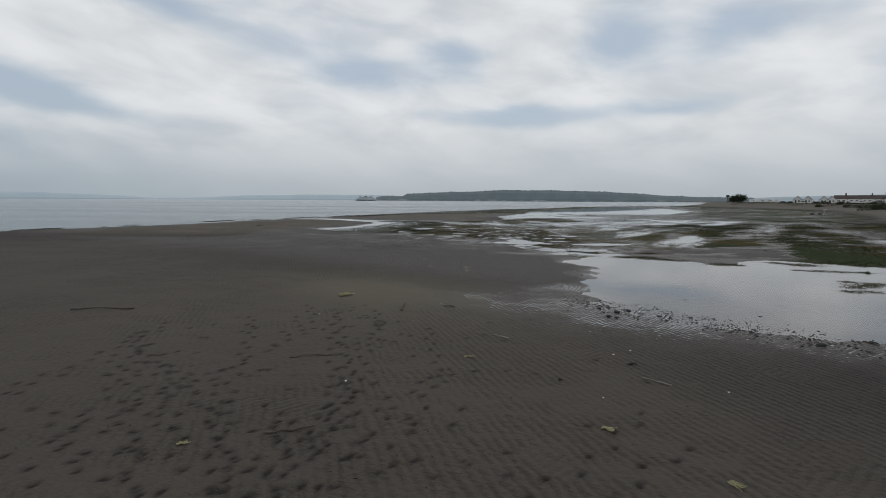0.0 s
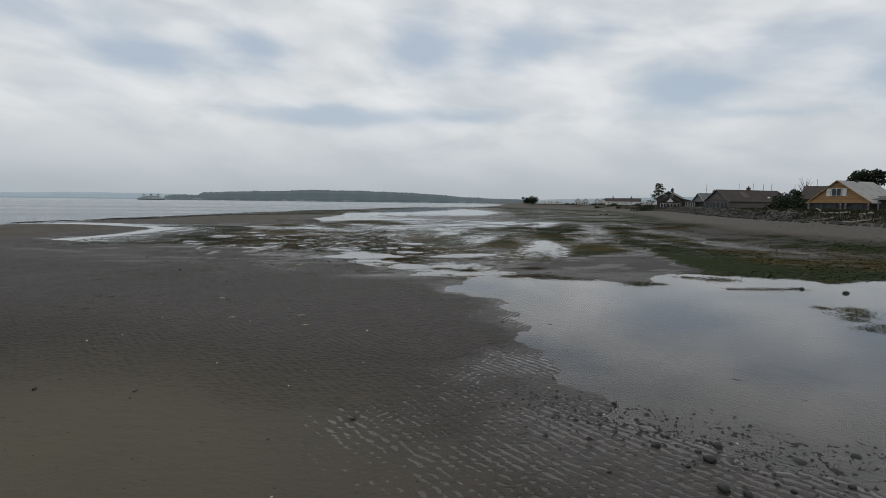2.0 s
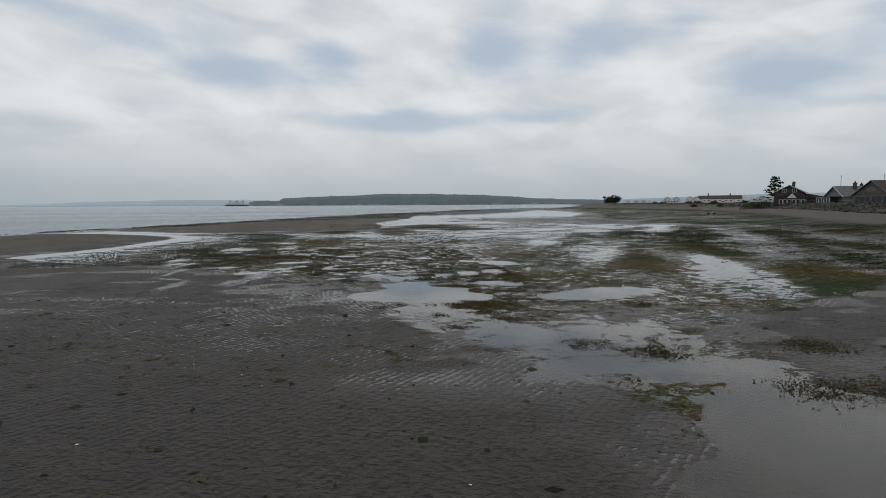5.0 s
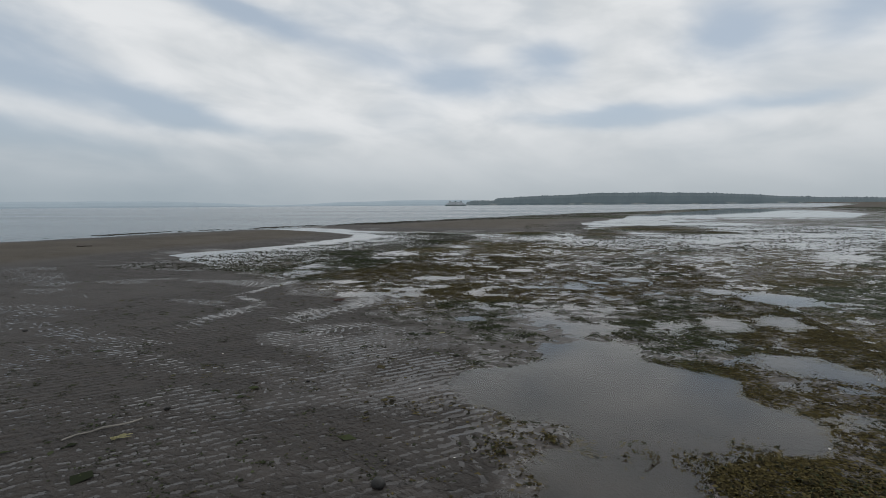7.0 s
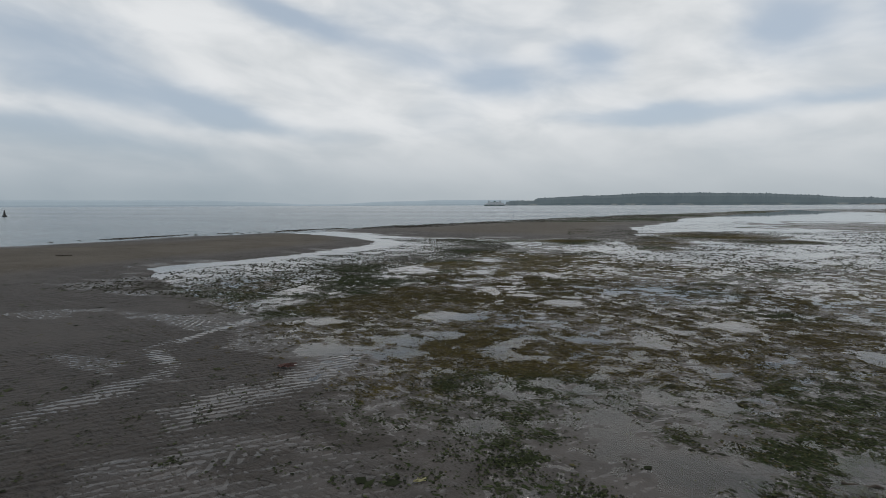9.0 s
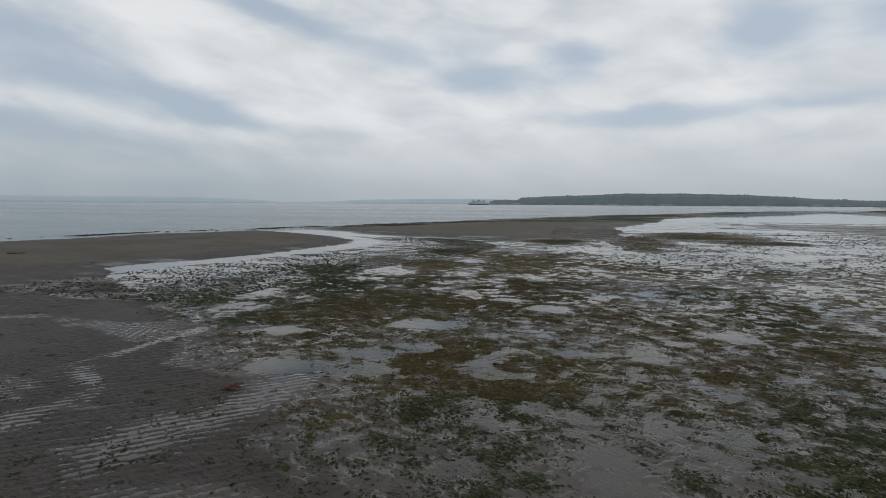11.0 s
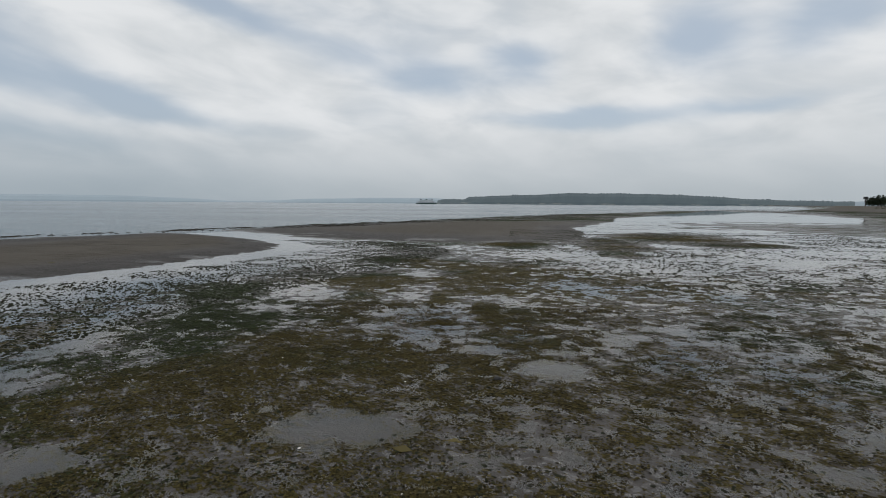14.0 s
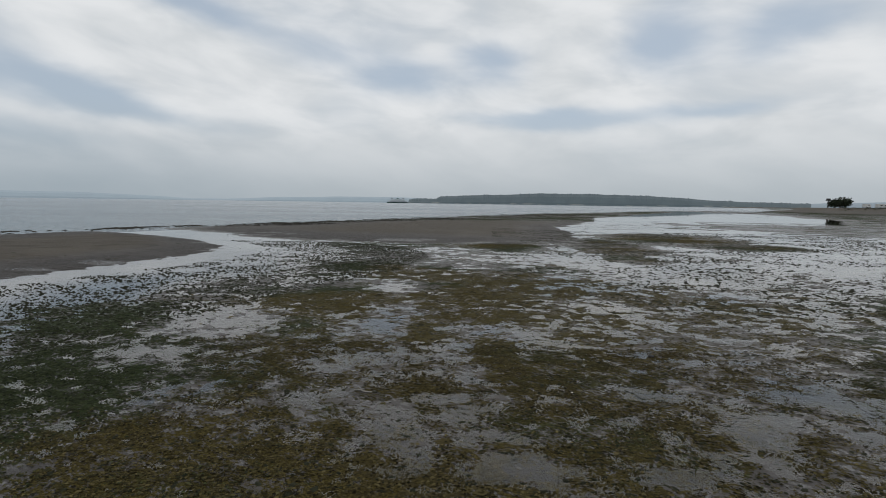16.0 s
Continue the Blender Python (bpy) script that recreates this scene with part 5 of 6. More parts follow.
def conifer(x, y, tall, wide, seed):
    rng = random.Random(seed)
    tree = empty("conifer", pose(x, y, ground_z(x, y) - 0.1), "dark open-branched conifer beside the houses", "tree")
    part("trunk", tube(bmesh.new(), [(0, 0, 0), (0.1, 0, tall * 0.5), (0, 0, tall)], [0.32, 0.2, 0.04], 8), M_BARK, tree)
    sprays = []
    for k in range(26):
        f = 0.22 + 0.76 * k / 25
        a, reach = k * 2.4, wide * 0.5 * (1.08 - f) ** 0.7 * rng.uniform(0.6, 1.2) + 0.2
        tip = (reach * math.cos(a), reach * math.sin(a), tall * f + rng.uniform(-0.2, 0.3))
        part("limb", tube(bmesh.new(), [(0, 0, tall * f - 0.2), tip], [0.07, 0.02], 4), M_BARK, tree)
        sprays += [((tip[0] * q, tip[1] * q, tip[2] - 0.1), 0.55 + reach * 0.16) for q in (0.45, 0.75, 1.0)]
    part("crown", leaf_cloud(rng, sprays, 1.0, 1700, 0.42, 0.35), M_PINE, tree)


def bare_tree(x, y, tall, seed):
    rng = random.Random(seed)
    tree = empty("bare_tree", pose(x, y, ground_z(x, y) - 0.1), "leafless twiggy tree behind the houses", "tree")
    part("trunk", tube(bmesh.new(), [(0, 0, 0), (0.2, 0.1, tall * 0.5), (0.1, 0.3, tall * 0.75)], [0.22, 0.14, 0.06], 7), M_BARK, tree)
    for k in range(14):
        z0, a = tall * rng.uniform(0.45, 0.75), rng.uniform(0, 6.3)
        e = Vector((math.cos(a), math.sin(a), rng.uniform(0.8, 1.8))) * tall * 0.2
        p = Vector((0.15, 0.2, z0))
        part("limb", tube(bmesh.new(), [p, p + e * 0.6, p + e * 0.6 + Vector((e.x, e.y, e.z * 1.4)) * 0.5], [0.06, 0.045, 0.02], 4), M_BARK, tree)


def shrub(x, y, tall, wide, seed, mat=M_HEDGE, label="dense dark shrub in front of the houses"):
    rng = random.Random(seed)
    bush = empty("shrub", pose(x, y, ground_z(x, y) - 0.1), label, "shrub", "shrubs by the houses")
    for k in range(4):
        a = k * 1.6 + rng.random()
        part("stem", tube(bmesh.new(), [(0, 0, 0), (0.2 * wide * math.cos(a), 0.2 * wide * math.sin(a), tall * 0.6)], [0.06, 0.03], 5), M_BARK, bush)
    blobs = [((rng.gauss(0, wide * 0.22), rng.gauss(0, wide * 0.22), tall * rng.uniform(0.2, 0.75)), wide * 0.3) for k in range(7)]
    part("leaves", leaf_cloud(rng, blobs, 1.0, 750, 0.34, 0.7), mat, bush)


broad_tree("pine_tree", "broad dark pine standing behind the cedar house", 137, 99.5, 10.2, 6.5, 3, 2200, 0.55, 0.4)
broad_tree("pine_tree", "dark pine rising behind the low roofs", 152, 93.5, 6.2, 6, 4, 1200, 0.55, 0.3)
broad_tree("pine_tree", "dark pine rising behind the low roofs", 151, 85.0, 7.6, 10, 6, 1800, 0.6, 0.3)
broad_tree("round_tree", "wide dark round-crowned tree alone on the point", 239.6, 439.7, 5.4, 13.5, 5, 2600, 0.75, 0.12, M_PINE, 0.8)
conifer(180, 213.5, 11.0, 9.0, 7)
bare_tree(128, 107, 7.5, 9)
shrub(169, 207, 3.2, 7.5, 31)
shrub(165.5, 210.5, 2.6, 6.0, 32)
for k, (x, y, t, w) in enumerate(((108.5, 95.5, 4.3, 5.0), (110.5, 98.5, 4.4, 5.0), (112.5, 101, 3.8, 4.5), (106.5, 92.5, 2.6, 4.0), (114.5, 104.5, 2.4, 3.5), (124, 106, 6.2, 3.0), (122, 103.5, 6.0, 3.0))):
    shrub(x, y, t, w, 40 + k, M_PINE)
for k, (x, y) in enumerate(((196, 262), (203, 274), (198, 283), (212, 300), (219, 318), (236, 366), (262, 342), (206, 258))):
    shrub(x, y, 0.8, 4.0, 60 + k, M_GRASS, "low grey-green dune shrub")


# ---- masts of the boats in the harbour behind ----
mast = empty("mast", pose(0, 0, -50), "bare sailing-boat mast in the harbour behind", "mast", "masts in the harbour")
part("pole", tube(bmesh.new(), [(0, 0, 0), (0, 0, 13)], [0.11, 0.07], 7), M_METAL, mast)
part("spreader", a_box(-0.03, -0.8, 8.0, 0.03, 0.8, 8.07), M_METAL, mast)
part("boom", tube(bmesh.new(), [(0, 0, 2.2), (3.2, 0, 2.3)], [0.07, 0.06], 6), M_METAL, mast)
places = random.Random(12)
MAST_AZ = (47.8, 50.6, 51.9, 52.6, 53.3, 56.3, 56.9, 58.0, 62.1, 62.4, 65.6, 66.0, 63.9, 43.0, 44.9, 42.2, 40.9, 41.6, 67.5, 55.2)
for k, az in enumerate(MAST_AZ):
    d = (235 if az > 47 else 520) + places.uniform(-15, 25)
    x, y = 0.8 + d * math.sin(radians(az)), 23.3 + d * math.cos(radians(az))
    if k:
        copy_thing(mast, pose(x, y, places.uniform(-1.5, 1.8), 0, 0, places.uniform(0, 360)))
    else:
        mast.matrix_world = pose(x, y, 0.5, 0, 0, 30)

# the tall dark post beyond the last house
tall_post = empty("dark_post", pose(205.5, 233.5, 3.2), "tall black post beyond the last house", "post")
part("shaft", tube(bmesh.new(), [(0, 0, -0.4), (0, 0, 5.6)], [0.6, 0.6], 12), M_BLACK, tall_post)
part("cap", tube(bmesh.new(), [(0, 0, 5.604), (0, 0, 5.85)], [0.72, 0.66], 12), M_BLACK, tall_post)

# the beacon on the point
beacon = empty("beacon", pose(226.5, 431.0, ground_z(226.5, 431.0)), "harbour beacon post with a boxy dark top", "beacon")
part("mast_pole", tube(bmesh.new(), [(0, 0, -0.3), (0, 0, 4.6)], [0.28, 0.2], 8), M_DARKWOOD, beacon)
part("platform", a_box(-1.3, -1.3, 4.6, 1.3, 1.3, 4.78), M_DARKWOOD, beacon)
part("lantern_box", a_box(-0.9, -0.9, 4.784, 0.9, 0.9, 6.1), M_BLACK, beacon)
for k in range(4):
    a = radians(45 + 90 * k)
    part("brace", tube(bmesh.new(), [(0, 0, 3.2), (1.1 * math.cos(a), 1.1 * math.sin(a), 4.6)], [0.07, 0.07], 5), M_DARKWOOD, beacon)


# ---- rock wall, driftwood and dune grass ----
def wall_xy(f):
    """A place along the foot of the rock wall by its y."""
    return float(curve_at(ROCK_FOOT, f)), f


rocks = tagged(new("rock_wall"), "rough wall of dark angular boulders below the houses", "rock wall", kind="structure")
rng = random.Random(21)
shapes = []
for k in range(8):
    bm = lump(rng, 1.0, 0.75, 0.5, 1)
    for f in bm.faces:
        f.smooth = False
    mesh = bpy.data.meshes.new("boulder")
    bm.to_mesh(mesh)
    bm.free()
    mesh.materials.append(M_STONE)
    shapes.append(mesh)
for k in range(300):
    y = 84 + 92 * (k / 300) ** 0.9 + rng.uniform(-0.3, 0.3)
    x0, _ = wall_xy(y)
    row = rng.random()
    x = x0 + 0.6 + row * 4.0
    b = new("boulder", shapes[k % 8])
    b.parent = rocks
    s = rng.uniform(0.35, 0.8)
    b.matrix_local = pose(x, y, ground_z(x, y) + s * 0.15, rng.uniform(0, 360), rng.uniform(0, 360), rng.uniform(0, 360)) @ Matrix.Diagonal((s, s * rng.uniform(0.7, 1.2), s * 0.8, 1))


def joined_rocks(name, spots, mat, label):
    """More boulders than one could count, in one mesh."""
    bm = bmesh.new()
    for x, y, s in spots:
        m = pose(x, y, ground_z(x, y) + 0.12 * s, rng.uniform(0, 360), rng.uniform(0, 360), rng.uniform(0, 360)) @ Matrix.Diagonal((s, s * rng.uniform(0.7, 1.2), s * 0.75, 1))
        n0 = len(bm.verts)
        bm.from_mesh(shapes[rng.randrange(8)])
        bm.verts.ensure_lookup_table()
        bmesh.ops.transform(bm, matrix=m, verts=bm.verts[n0:])
    ob = part(name, bm, mat)
    return tagged(ob, label, "rocks", kind="stuff")


spots = []
for k in range(950):
    y = rng.uniform(176, 260) if k % 4 == 0 else rng.uniform(56, 176)
    x0, _ = wall_xy(y)
    s = rng.uniform(0.3, 0.8) if y > 84 else rng.uniform(0.15, 0.5)
    spots.append((x0 + rng.uniform(-0.6, 4.2), y, s))
joined_rocks("loose_rocks", spots, M_STONE, "dark broken rocks along the foot of the bank")


def log(x, y, long, thick, turn, tilt=0.0, label="bleached driftwood log on the bank", mat=M_DRIFT, up=0.0):
    r = random.Random(int(x * 7 + y * 13))
    pts, rad = [], []
    for k in range(6):
        f = k / 5
        pts.append(((f - 0.5) * long, r.gauss(0, 0.05 * long * 0.4), r.gauss(0, thick * 0.2)))
        rad.append(thick * (0.55 - 0.25 * f) * r.uniform(0.85, 1.15))
    ob = part("driftwood_log", tube(bmesh.new(), pts, rad, 8), mat)
    ob.matrix_world = pose(x, y, ground_z(x, y) + thick * 0.4 + up, 0, tilt, turn)
    return tagged(ob, label, "driftwood", "driftwood on the bank")


for k in range(13):
    y = 57 + 34 * (k / 13) + rng.uniform(-1.5, 1.5)
    x0, _ = wall_xy(y)
    log(x0 + rng.uniform(2.0, 5.5), y, rng.uniform(2.0, 6.0), rng.uniform(0.14, 0.32), 75 + rng.uniform(-35, 35), rng.uniform(-8, 8), up=rng.uniform(0, 0.3))
log(84.6, 57.0, 3.0, 0.3, 60, -40, "bleached driftwood root standing on end", up=0.7)
for x, y, l, t in ((150, 196, 4.0, 0.7), (146, 207, 5.0, 0.5), (170, 240, 6.0, 0.6), (176, 249, 5.0, 0.5), (78, 60, 2.2, 0.3), (75.5, 55, 2.2, 0.4)):
    log(x, y, l, t, 60 + rng.uniform(-20, 20), label="bleached driftwood log lying on the beach")
for x, y in ((131, 188), (127, 186)):
    stump = part("beach_stump", lump(rng, 0.5, 1.0, 0.4, 2), M_DARKSTONE)
    stump.location = (x, y, ground_z(x, y) + 0.2)
    tagged(stump, "small dark stump on the upper beach", "stump")


def grass(name, spots, tall, label):
    n_blades = len(spots) * 7
    bm_v, faces = [], []
    for x, y, z in spots:
        for k in range(7):
            a, lean, hgt = rng.uniform(0, 6.28), rng.uniform(0.1, 0.5), tall * rng.uniform(0.5, 1.3)
            cx, cy, w = x + rng.gauss(0, 0.25), y + rng.gauss(0, 0.25), 0.06
            i = len(bm_v)
            bm_v += [(cx - w * math.sin(a), cy + w * math.cos(a), z - 0.05), (cx + w * math.sin(a), cy - w * math.cos(a), z - 0.05), (cx + lean * hgt * math.cos(a), cy + lean * hgt * math.sin(a), z + hgt)]
            faces.append((i, i + 1, i + 2))
    mesh = bpy.data.meshes.new(name)
    mesh.from_pydata(bm_v, [], faces)
    mesh.materials.append(M_GRASS)
    return tagged(new(name, mesh), label, "grass", kind="stuff")


gy = np.array([rng.uniform(45, 400) if k % 2 else rng.uniform(50, 110) for k in range(4200)])
gx = np.array([float(curve_at(ROCK_FOOT, v)) for v in gy]) + np.array([abs(rng.gauss(0, 5.0)) + 1.8 for k in range(4200)])
gz = terrain(gx, gy)[0]
grass("dune_grass", list(zip(gx, gy, gz)), 0.42, "dry yellow-green dune grass along the bank")


# ---- on the water ----
ferry = empty("ferry", pose(-383, 2310, 0, 0, 0, 10) @ Matrix.Diagonal((1.1, 1.0, 1.3, 1.0)), "white car ferry with green trim out on the water", "ferry")
M_FGREEN = plain("ferry_green", (0.03, 0.07, 0.06), (0.05, 0.10, 0.085), 0.5, 0.1)
M_FWHITE = plain("ferry_white", (0.50, 0.54, 0.57), (0.62, 0.66, 0.69), 0.5, 0.1)
M_FGREY = plain("ferry_shadow", (0.10, 0.12, 0.14), (0.15, 0.17, 0.19), 0.7, 0.1)
bm = bmesh.new()
lo = [bm.verts.new(p) for p in ((-36, -7, -0.6), (36, -7, -0.6), (42, 0, -0.6), (36, 7, -0.6), (-36, 7, -0.6), (-42, 0, -0.6))]
hi = [bm.verts.new(p) for p in ((-38, -9, 3.2), (38, -9, 3.2), (43, 0, 3.2), (38, 9, 3.2), (-38, 9, 3.2), (-43, 0, 3.2))]
bm.faces.new(hi)
for i in range(6):
    bm.faces.new((lo[i], lo[(i + 1) % 6], hi[(i + 1) % 6], hi[i]))
part("hull", bm, M_FGREEN, ferry, "dark green hull")
part("car_deck", a_box(-37, -8.8, 3.204, 37, 8.8, 8.2), M_FWHITE, ferry)
# dark panels laid on the side paint the shade inside the deck openings
for k in range(9):
    part("car_deck_shade_panel", a_box(-31 + k * 7.2, -8.86, 4.6, -27 + k * 7.2, -8.802, 6.8), M_FGREY, ferry)
part("passenger_deck", a_box(-28, -8.2, 8.204, 28, 8.2, 11.4), M_FWHITE, ferry)
part("window_band", a_box(-26, -8.26, 9.3, 26, -8.204, 10.4), M_FGREY, ferry)
part("sun_deck", a_box(-24, -7.5, 11.404, 24, 7.5, 12.6), M_FWHITE, ferry)
for xx in (-22, 22):
    ph = part("pilot_house", a_box(xx - 4, -4, 12.604, xx + 4, 4, 16.2), M_FWHITE, ferry)
    part("pilot_house_glass", a_box(xx - 4.06, -4.06, 14.2, xx + 4.06, 4.06, 15.2), M_FGREY, ph)
    part("pilot_house_roof", a_box(xx - 5, -5, 16.204, xx + 5, 5, 16.7), M_FGREEN, ph)
part("funnel", a_box(-3.5, -2.2, 12.604, 3.5, 2.2, 16.8), M_FGREEN, ferry)
part("ferry_mast", tube(bmesh.new(), [(8, 0, 12.6), (8, 0, 23)], [0.35, 0.2], 6), M_FWHITE, ferry)

buoy = empty("channel_buoy", pose(-215, 206, 0), "dark channel buoy floating offshore", "buoy")
part("float", tube(bmesh.new(), [(0, 0, -0.5), (0, 0, 0.2), (0, 0, 0.5)], [0.75, 0.8, 0.65], 14), M_BLACK, buoy)
part("tower", tube(bmesh.new(), [(0, 0, 0.5), (0, 0, 2.2)], [0.45, 0.22], 8), M_BLACK, buoy)
part("light", tube(bmesh.new(), [(0, 0, 2.2), (0, 0, 2.6)], [0.16, 0.12], 8), M_BLACK, buoy)


# ---- small things left by the tide ----
small = random.Random(77)


def stone(x, y, s, label="small dark wet stone at the pool's edge"):
    s = s * 0.75
    ob = part("stone", lump(small, s, 0.6, 0.35, 2), M_POOLSTONE)
    ob.matrix_world = pose(x, y, max(ground_z(x, y), -0.04) + s * 0.25, 0, 0, small.uniform(0, 360))
    return tagged(ob, label, "stone", "stones round the pool")


# along the near margin of the large pool
for x, y, s in ((12.3, 18.6, 0.17), (11.4, 20.7, 0.12), (9.4, 23.3, 0.10), (10.0, 22.6, 0.13), (8.6, 24.3, 0.09), (8.1, 24.0, 0.07), (9.1, 22.4, 0.11), (7.4, 26.0, 0.08), (10.8, 22.4, 0.12), (9.7, 21.8, 0.09),
                (6.8, 24.05, 0.11), (7.3, 23.3, 0.14), (8.83, 22.8, 0.14), (7.93, 23.7, 0.11), (6.72, 22.5, 0.15), (6.96, 22.27, 0.11),
                (12.9, 22.9, 0.11), (11.8, 24.8, 0.08), (10.9, 27.1, 0.07), (7.0, 27.9, 0.06), (14.2, 19.0, 0.12), (13.6, 20.6, 0.10)):
    stone(x, y, s)
for k in range(140):
    f = small.random()
    stone(7.2 + 6.5 * f + small.gauss(0, 0.8), 24.8 - 6.3 * f + small.gauss(0, 0.9), small.uniform(0.03, 0.085))
for x, y, s in ((4.86, 54.5, 0.14), (27.6, 36.1, 0.24), (28.6, 34.5, 0.26), (8.54, 33.85, 0.08), (10.1, 33.1, 0.10), (6.6, 50.0, 0.09), (4.9, 51.6, 0.10), (4.3, 76.0, 0.12), (9.6, 75.2, 0.09), (-0.9, 80.6, 0.08), (7.1, 83.5, 0.09), (-12.5, 93.0, 0.12), (-14.0, 88.0, 0.12), (-10.0, 84.0, 0.10), (12.3, 95.5, 0.12), (-8.5, 97.0, 0.12), (-12.0, 83.0, 0.1), (-4.6, 52.5, 0.1), (-2.6, 54.8, 0.08), (-7.8, 60.5, 0.09), (3.1, 49.8, 0.08), (2.2, 58.0, 0.06), (0.4, 56.2, 0.07)):
    stone(x, y, s, "small dark stone lying on the flats")


def shell(x, y, s):
    """A half shell: a shallow ribbed dish, rim down."""
    bm = bmesh.new()
    rows = []
    for i in range(5):
        r = i / 4
        rows.append([bm.verts.new((s * r * math.cos(a) * (1 + 0.06 * math.cos(9 * a)), s * r * math.sin(a) * 0.8, s * 0.42 * (1 - r * r))) for a in [2 * math.pi * k / 14 for k in range(14)]] if i else [bm.verts.new((0, 0, s * 0.42))])
    for k in range(14):
        bm.faces.new((rows[0][0], rows[1][k], rows[1][(k + 1) % 14]))
    for a, b in zip(rows[1:], rows[2:]):
        for k in range(14):
            bm.faces.new((a[k], b[k], b[(k + 1) % 14], a[(k + 1) % 14]))
    ob = part("shell", bm, M_SHELL)
    ob.matrix_world = pose(x, y, max(ground_z(x, y), 0.0) + 0.004, small.uniform(-15, 15), small.uniform(-15, 15), small.uniform(0, 360))
    return tagged(ob, "small bleached white shell on the sand", "shell", "shells on the flats")


for x, y in ((3.17, 17.3), (5.26, 17.16), (8.57, 36.0), (5.9, 17.6), (9.1, 19.9), (10.3, 19.2), (8.0, 21.5), (-2.1, 14.7), (2.6, 30.4), (3.4, 33.8), (6.1, 36.6), (0.2, 45.2), (-3.4, 38.0)):
    shell(x, y, small.uniform(0.025, 0.042))
for k in range(60):
    x, y = small.gauss(3, 6), small.uniform(10, 92)
    shell(x, y, small.uniform(0.015, 0.03))


def weed_wisp(x, y, s, turn, mat=M_YELLOW, label="scrap of bleached yellow seaweed on the sand", blades=9):
    """Torn ribbons of weed lying in a heap."""
    bm = bmesh.new()
    for k in range(blades):
        a, l = small.gauss(0, 0.35), s * small.uniform(0.4, 1.0)
        w, y0 = s * small.uniform(0.03, 0.09), small.gauss(0, s * 0.08)
        left = right = None
        for i in range(6):
            f = i / 5
            px, py = (f - 0.3) * l * math.cos(a), y0 + (f - 0.3) * l * math.sin(a) + s * 0.06 * math.sin(5 * f + k)
            pz = s * (0.03 + 0.09 * small.random())
            ww = w * (1 - 0.7 * f)
            nl, nr = bm.verts.new((px, py - ww, pz)), bm.verts.new((px, py + ww, pz + s * 0.02))
            if left:
                bm.faces.new((left, nl, nr, right))
            left, right = nl, nr
    bmesh.ops.solidify(bm, geom=list(bm.faces), thickness=0.006)
    ob = part("seaweed_scrap", bm, mat)
    ob.matrix_world = pose(x, y, max(ground_z(x, y), 0.0) + 0.008, 0, 0, turn)
    return tagged(ob, label, "seaweed", "scraps of seaweed")


weed_wisp(-4.5, 26.0, 0.85, 35, blades=16)
weed_wisp(3.56, 12.15, 0.34, -20)
weed_wisp(5.0, 10.2, 0.32, -50)
weed_wisp(0.98, 16.76, 0.32, -35)
weed_wisp(-1.59, 41.4, 0.32, 5)
weed_wisp(-1.04, 37.2, 0.28, 10)
weed_wisp(-4.43, 11.3, 0.28, 30)
weed_wisp(1.45, 36.8, 0.34, 10)
weed_wisp(1.43, 35.2, 0.28, -40)
weed_wisp(2.6, 53.3, 0.38, 15)
weed_wisp(4.1, 62.3, 0.22, 40)
weed_wisp(-0.7, 66.4, 0.5, 20, M_REDWEED, "heap of dark red seaweed on wet sand", 18)
weed_wisp(0.5, 55.0, 0.3, 50)
for k in range(26):
    weed_wisp(small.gauss(1, 5), small.uniform(12, 60), small.uniform(0.12, 0.28), small.uniform(0, 360), M_DARKWEED, "scrap of dark seaweed on the sand", 6)


def stick(x, y, long, thick, turn, mat=M_BARK, label="dark crooked stick lying on the sand"):
    r = random.Random(int(x * 31 + y * 7 + 900))
    pts = [((k / 6 - 0.5) * long, r.gauss(0, long * 0.03), r.uniform(0, thick)) for k in range(7)]
    ob = part("stick", tube(bmesh.new(), pts, [thick * r.uniform(0.35, 0.65) for k in pts], 6), mat)
    ob.matrix_world = pose(x, y, ground_z(x, y) + thick * 0.4, 0, 0, turn)
    return tagged(ob, label, "stick", "sticks on the sand")


stick(-1.52, 23.5, 1.25, 0.07, 88)
stick(0.4, 23.7, 0.55, 0.05, -20)
stick(-2.6, 11.9, 0.95, 0.04, 22)
stick(-13.5, 22.5, 2.4, 0.07, 5)
stick(-3.5, 16.7, 1.2, 0.03, 12)
stick(2.15, 19.0, 0.6, 0.03, -35, M_DRIFT, "pale bleached stick on the sand")
stick(5.63, 14.9, 0.75, 0.022, -50, M_DRIFT, "pale bleached stick on the sand")
stick(0.02, 55.25, 1.1, 0.03, 50, M_DRIFT, "pale bleached stick on the sand")
stick(1.2, 80.6, 0.35, 0.02, -15, M_DRIFT, "pale bleached stick on the sand")
stick(-30.0, 84.0, 1.3, 0.08, 10)
stick(10.2, 63.9, 0.5, 0.04, 0)


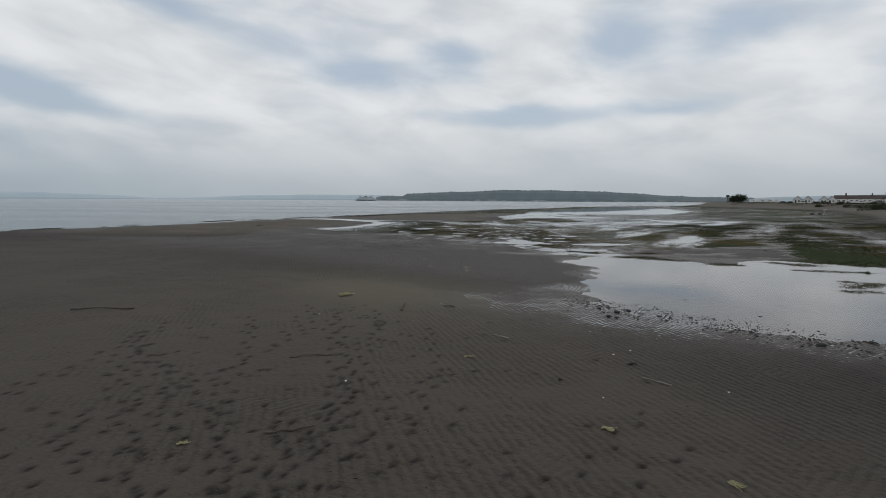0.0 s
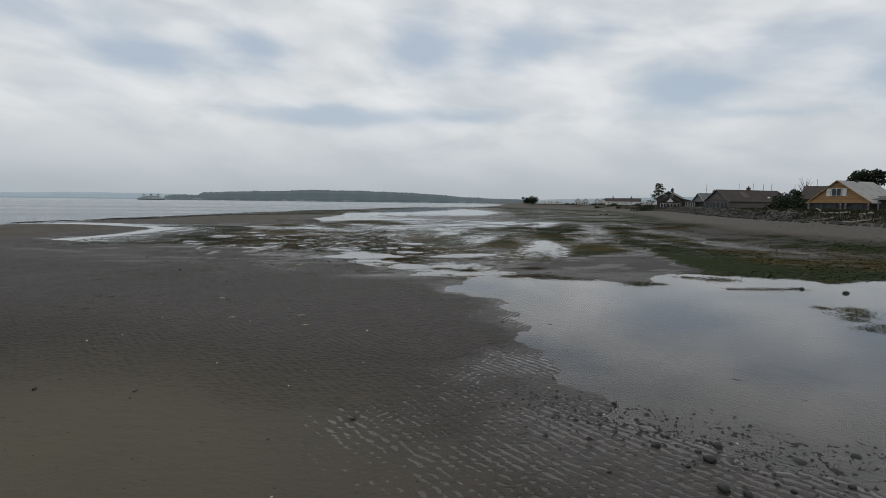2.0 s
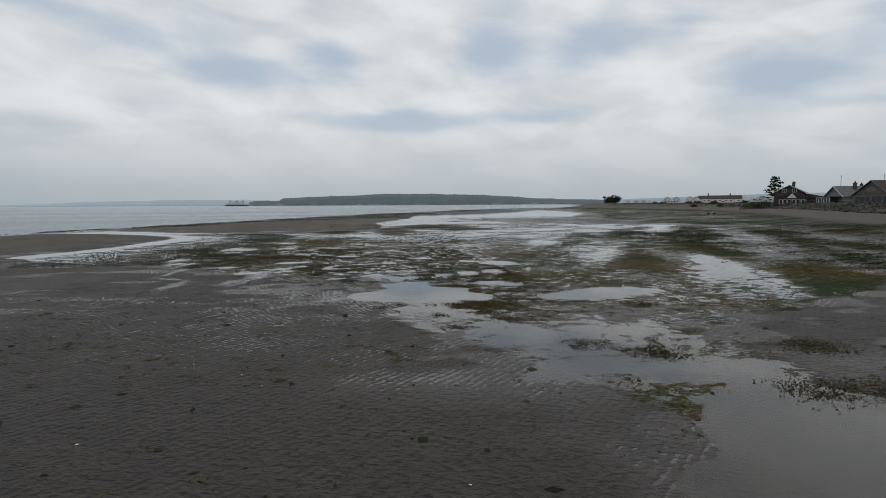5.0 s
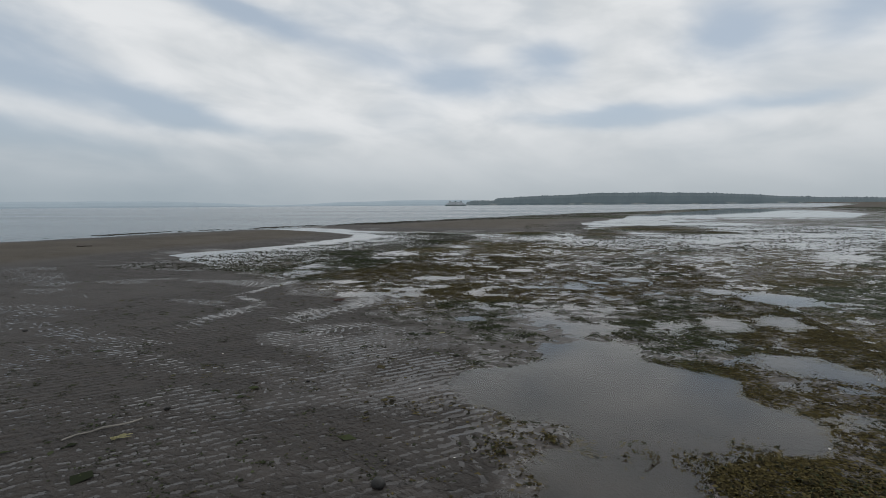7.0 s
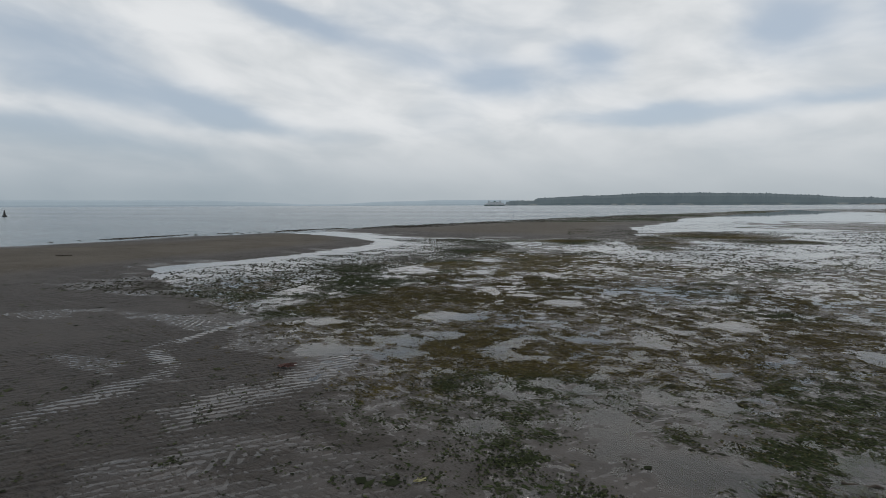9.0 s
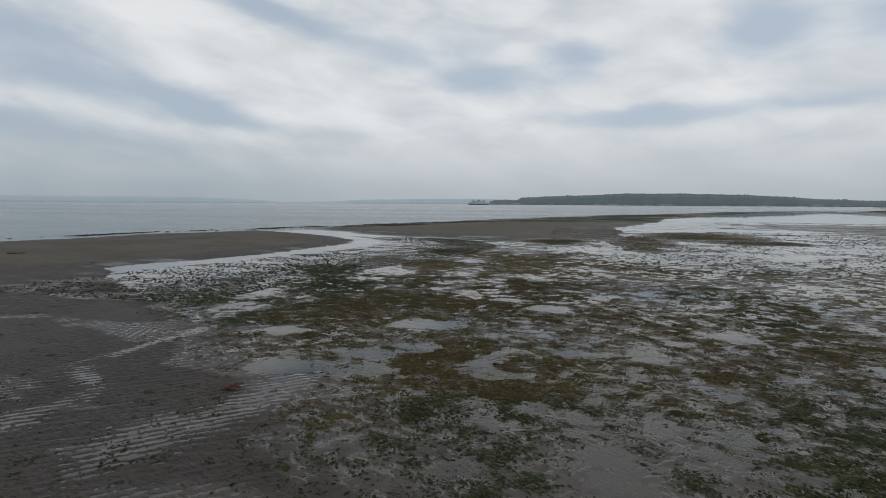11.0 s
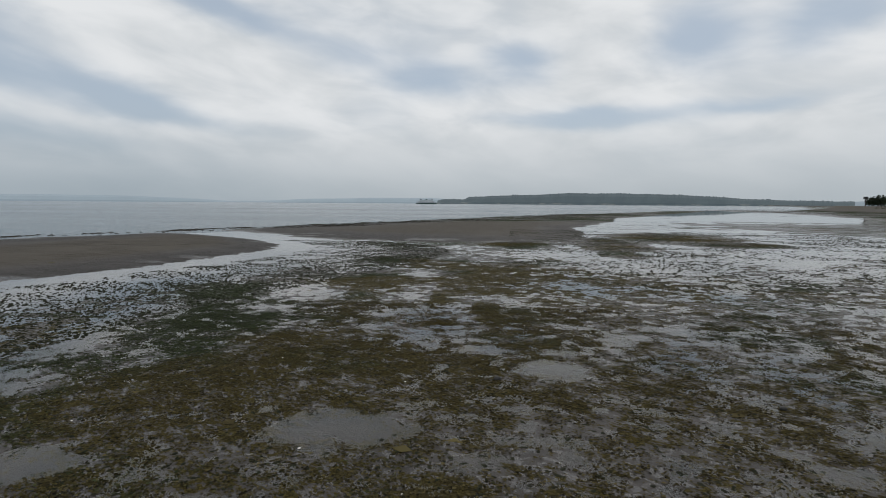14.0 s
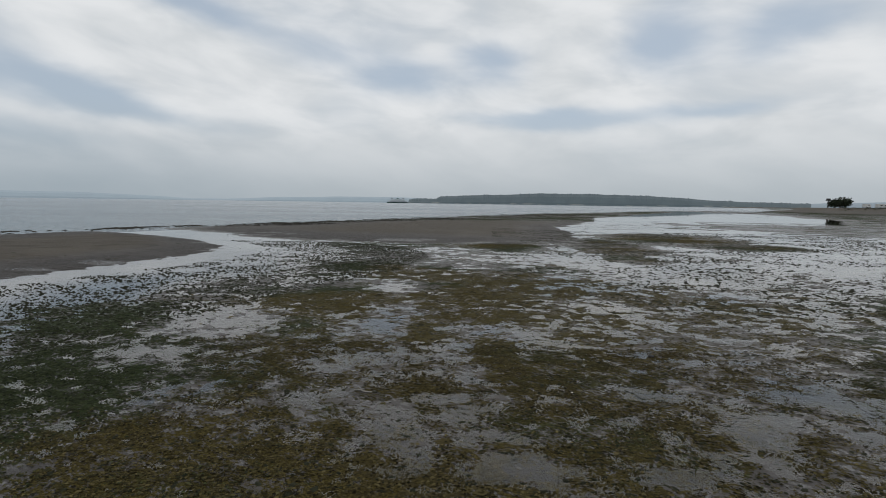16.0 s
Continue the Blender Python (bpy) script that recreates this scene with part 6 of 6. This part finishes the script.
# stones and mussels along the sea's edge, and specks of wrack strewn on the sand
def specks(name, spots, mat, label, category, flat=0.5):
    """Pebble-sized lumps strewn about, in one mesh."""
    n = len(spots)
    base = np.array([(1, 0, 0), (0.3, 0.9, 0.1), (-0.8, 0.5, 0), (-0.7, -0.6, 0.1), (0.4, -0.9, 0), (0.1, 0.05, 1.0)], np.float32)
    tris = np.array([(0, 1, 5), (1, 2, 5), (2, 3, 5), (3, 4, 5), (4, 0, 5)])
    rs = np.random.RandomState(n)
    a, s = rs.uniform(0, 6.28, n), spots[:, 2]
    z = np.maximum(terrain(spots[:, 0], spots[:, 1])[0], -0.002)
    long = rs.uniform(0.7, 2.2, n)
    co = np.empty((n, 6, 3), np.float32)
    u, v = base[None, :, 0] * (s * long)[:, None], base[None, :, 1] * s[:, None]
    co[:, :, 0] = spots[:, 0:1] + u * np.cos(a)[:, None] - v * np.sin(a)[:, None]
    co[:, :, 1] = spots[:, 1:2] + u * np.sin(a)[:, None] + v * np.cos(a)[:, None]
    co[:, :, 2] = z[:, None] - 0.002 + base[None, :, 2] * (s * flat)[:, None] * rs.uniform(0.6, 1.4, (n, 6))
    mesh = bpy.data.meshes.new(name)
    mesh.from_pydata(co.reshape(-1, 3).tolist(), [], (tris[None] + 6 * np.arange(n)[:, None, None]).reshape(-1, 3).tolist())
    mesh.materials.append(mat)
    return tagged(new(name, mesh), label, category, kind="stuff")


rs = np.random.RandomState(4)
y = rs.uniform(114, 270, 16000)
x = curve_at(SEA_EDGE, y) - 1.0 + rs.beta(1.0, 1.6, 16000) * (5 + 0.30 * np.clip(y - 118, 0, 90))
keep = fractal(x / 7, y / 2.5, 3, 93) + rs.normal(0, 0.3, 16000) > 0.45 + 0.4 * smooth(y, 150, 125)
specks("shore_stones", np.stack([x, y, rs.uniform(0.06, 0.24, 16000)], 1)[keep], M_SHORE, "band of dark stones along the sea's edge", "stones")
y = rs.uniform(20, 150, 5500)
x = curve_at(SEA_EDGE, y) - 1.3 + rs.normal(0, 0.7, 5500)
keep = fractal(x / 2.5, y / 9, 3, 95) + rs.normal(0, 0.2, 5500) > 0.35
specks("shore_wrack", np.stack([x, y, rs.uniform(0.08, 0.32, 5500)], 1)[keep], M_SHORE, "dark line of wrack along the sea's edge", "wrack", 0.3)
f = rs.uniform(0, 1, 1500)
x, y = 5.6 + 8.2 * f + rs.normal(0, 0.7, 1500), 26.4 - 8.6 * f + rs.normal(0, 0.75, 1500)
specks("pool_pebbles", np.stack([x, y, 0.014 + 0.05 * rs.beta(1, 3, 1500)], 1), M_POOLSTONE, "dark wet pebbles along the pool's margin", "pebbles", 0.8)
x, y = rs.normal(1, 6, 7000), rs.uniform(8, 72, 7000)
specks("wrack_specks", np.stack([x, y, 0.006 + 0.034 * rs.beta(1, 4, 7000)], 1), M_DARKWEED, "dark specks of wrack strewn over sand", "wrack", 0.35)
x, y = rs.uniform(-14, 26, 90000), rs.uniform(52, 100, 90000)
z, thick = terrain(x, y)[:2]
keep = (thick > 0.02) & (z > -0.03) & (thick + 0.9 * fractal((x * 0.82 - y * 0.57) / 0.6, (x * 0.57 + y * 0.82) / 0.3, 4, 97, 0.7) + rs.normal(0, 0.25, 90000) > 0.42)
specks("mud_specks", np.stack([x, y, 0.014 + 0.045 * rs.beta(1, 2, 90000)], 1)[keep], M_DARKWEED, "dark crumbs of weed strewn over wet mud", "wrack", 0.3)
x, y = rs.uniform(-22, 4, 60000), rs.uniform(74, 114, 60000)
off = x - curve_at(TONGUE_EDGE, y)
keep = (off > 0.8) & (off < 12) & (0.16 * off + 1.0 * fractal(x / 1.6, y / 1.2, 4, 99, 0.65) + rs.normal(0, 0.35, 60000) > 0.42)
specks("channel_weed", np.stack([x[keep], y[keep], (0.02 + 0.055 * rs.beta(1, 2, 60000))[keep]], 1), M_DARKWEED, "dark weed lumps in the shallow channel", "seaweed", 0.6)
x, y = rs.uniform(4, 48, 50000), rs.uniform(88, 140, 50000)
z = terrain(x, y)[0]
keep = (z > -0.06) & (fractal(x / 3.5, y / 2.2, 4, 87, 0.65) + rs.normal(0, 0.3, 50000) > 0.10)
specks("flat_specks", np.stack([x, y, 0.03 + 0.09 * rs.beta(1, 2, 50000)], 1)[keep], M_DARKWEED, "dark crumbs of weed out on the wet flats", "wrack", 0.35)
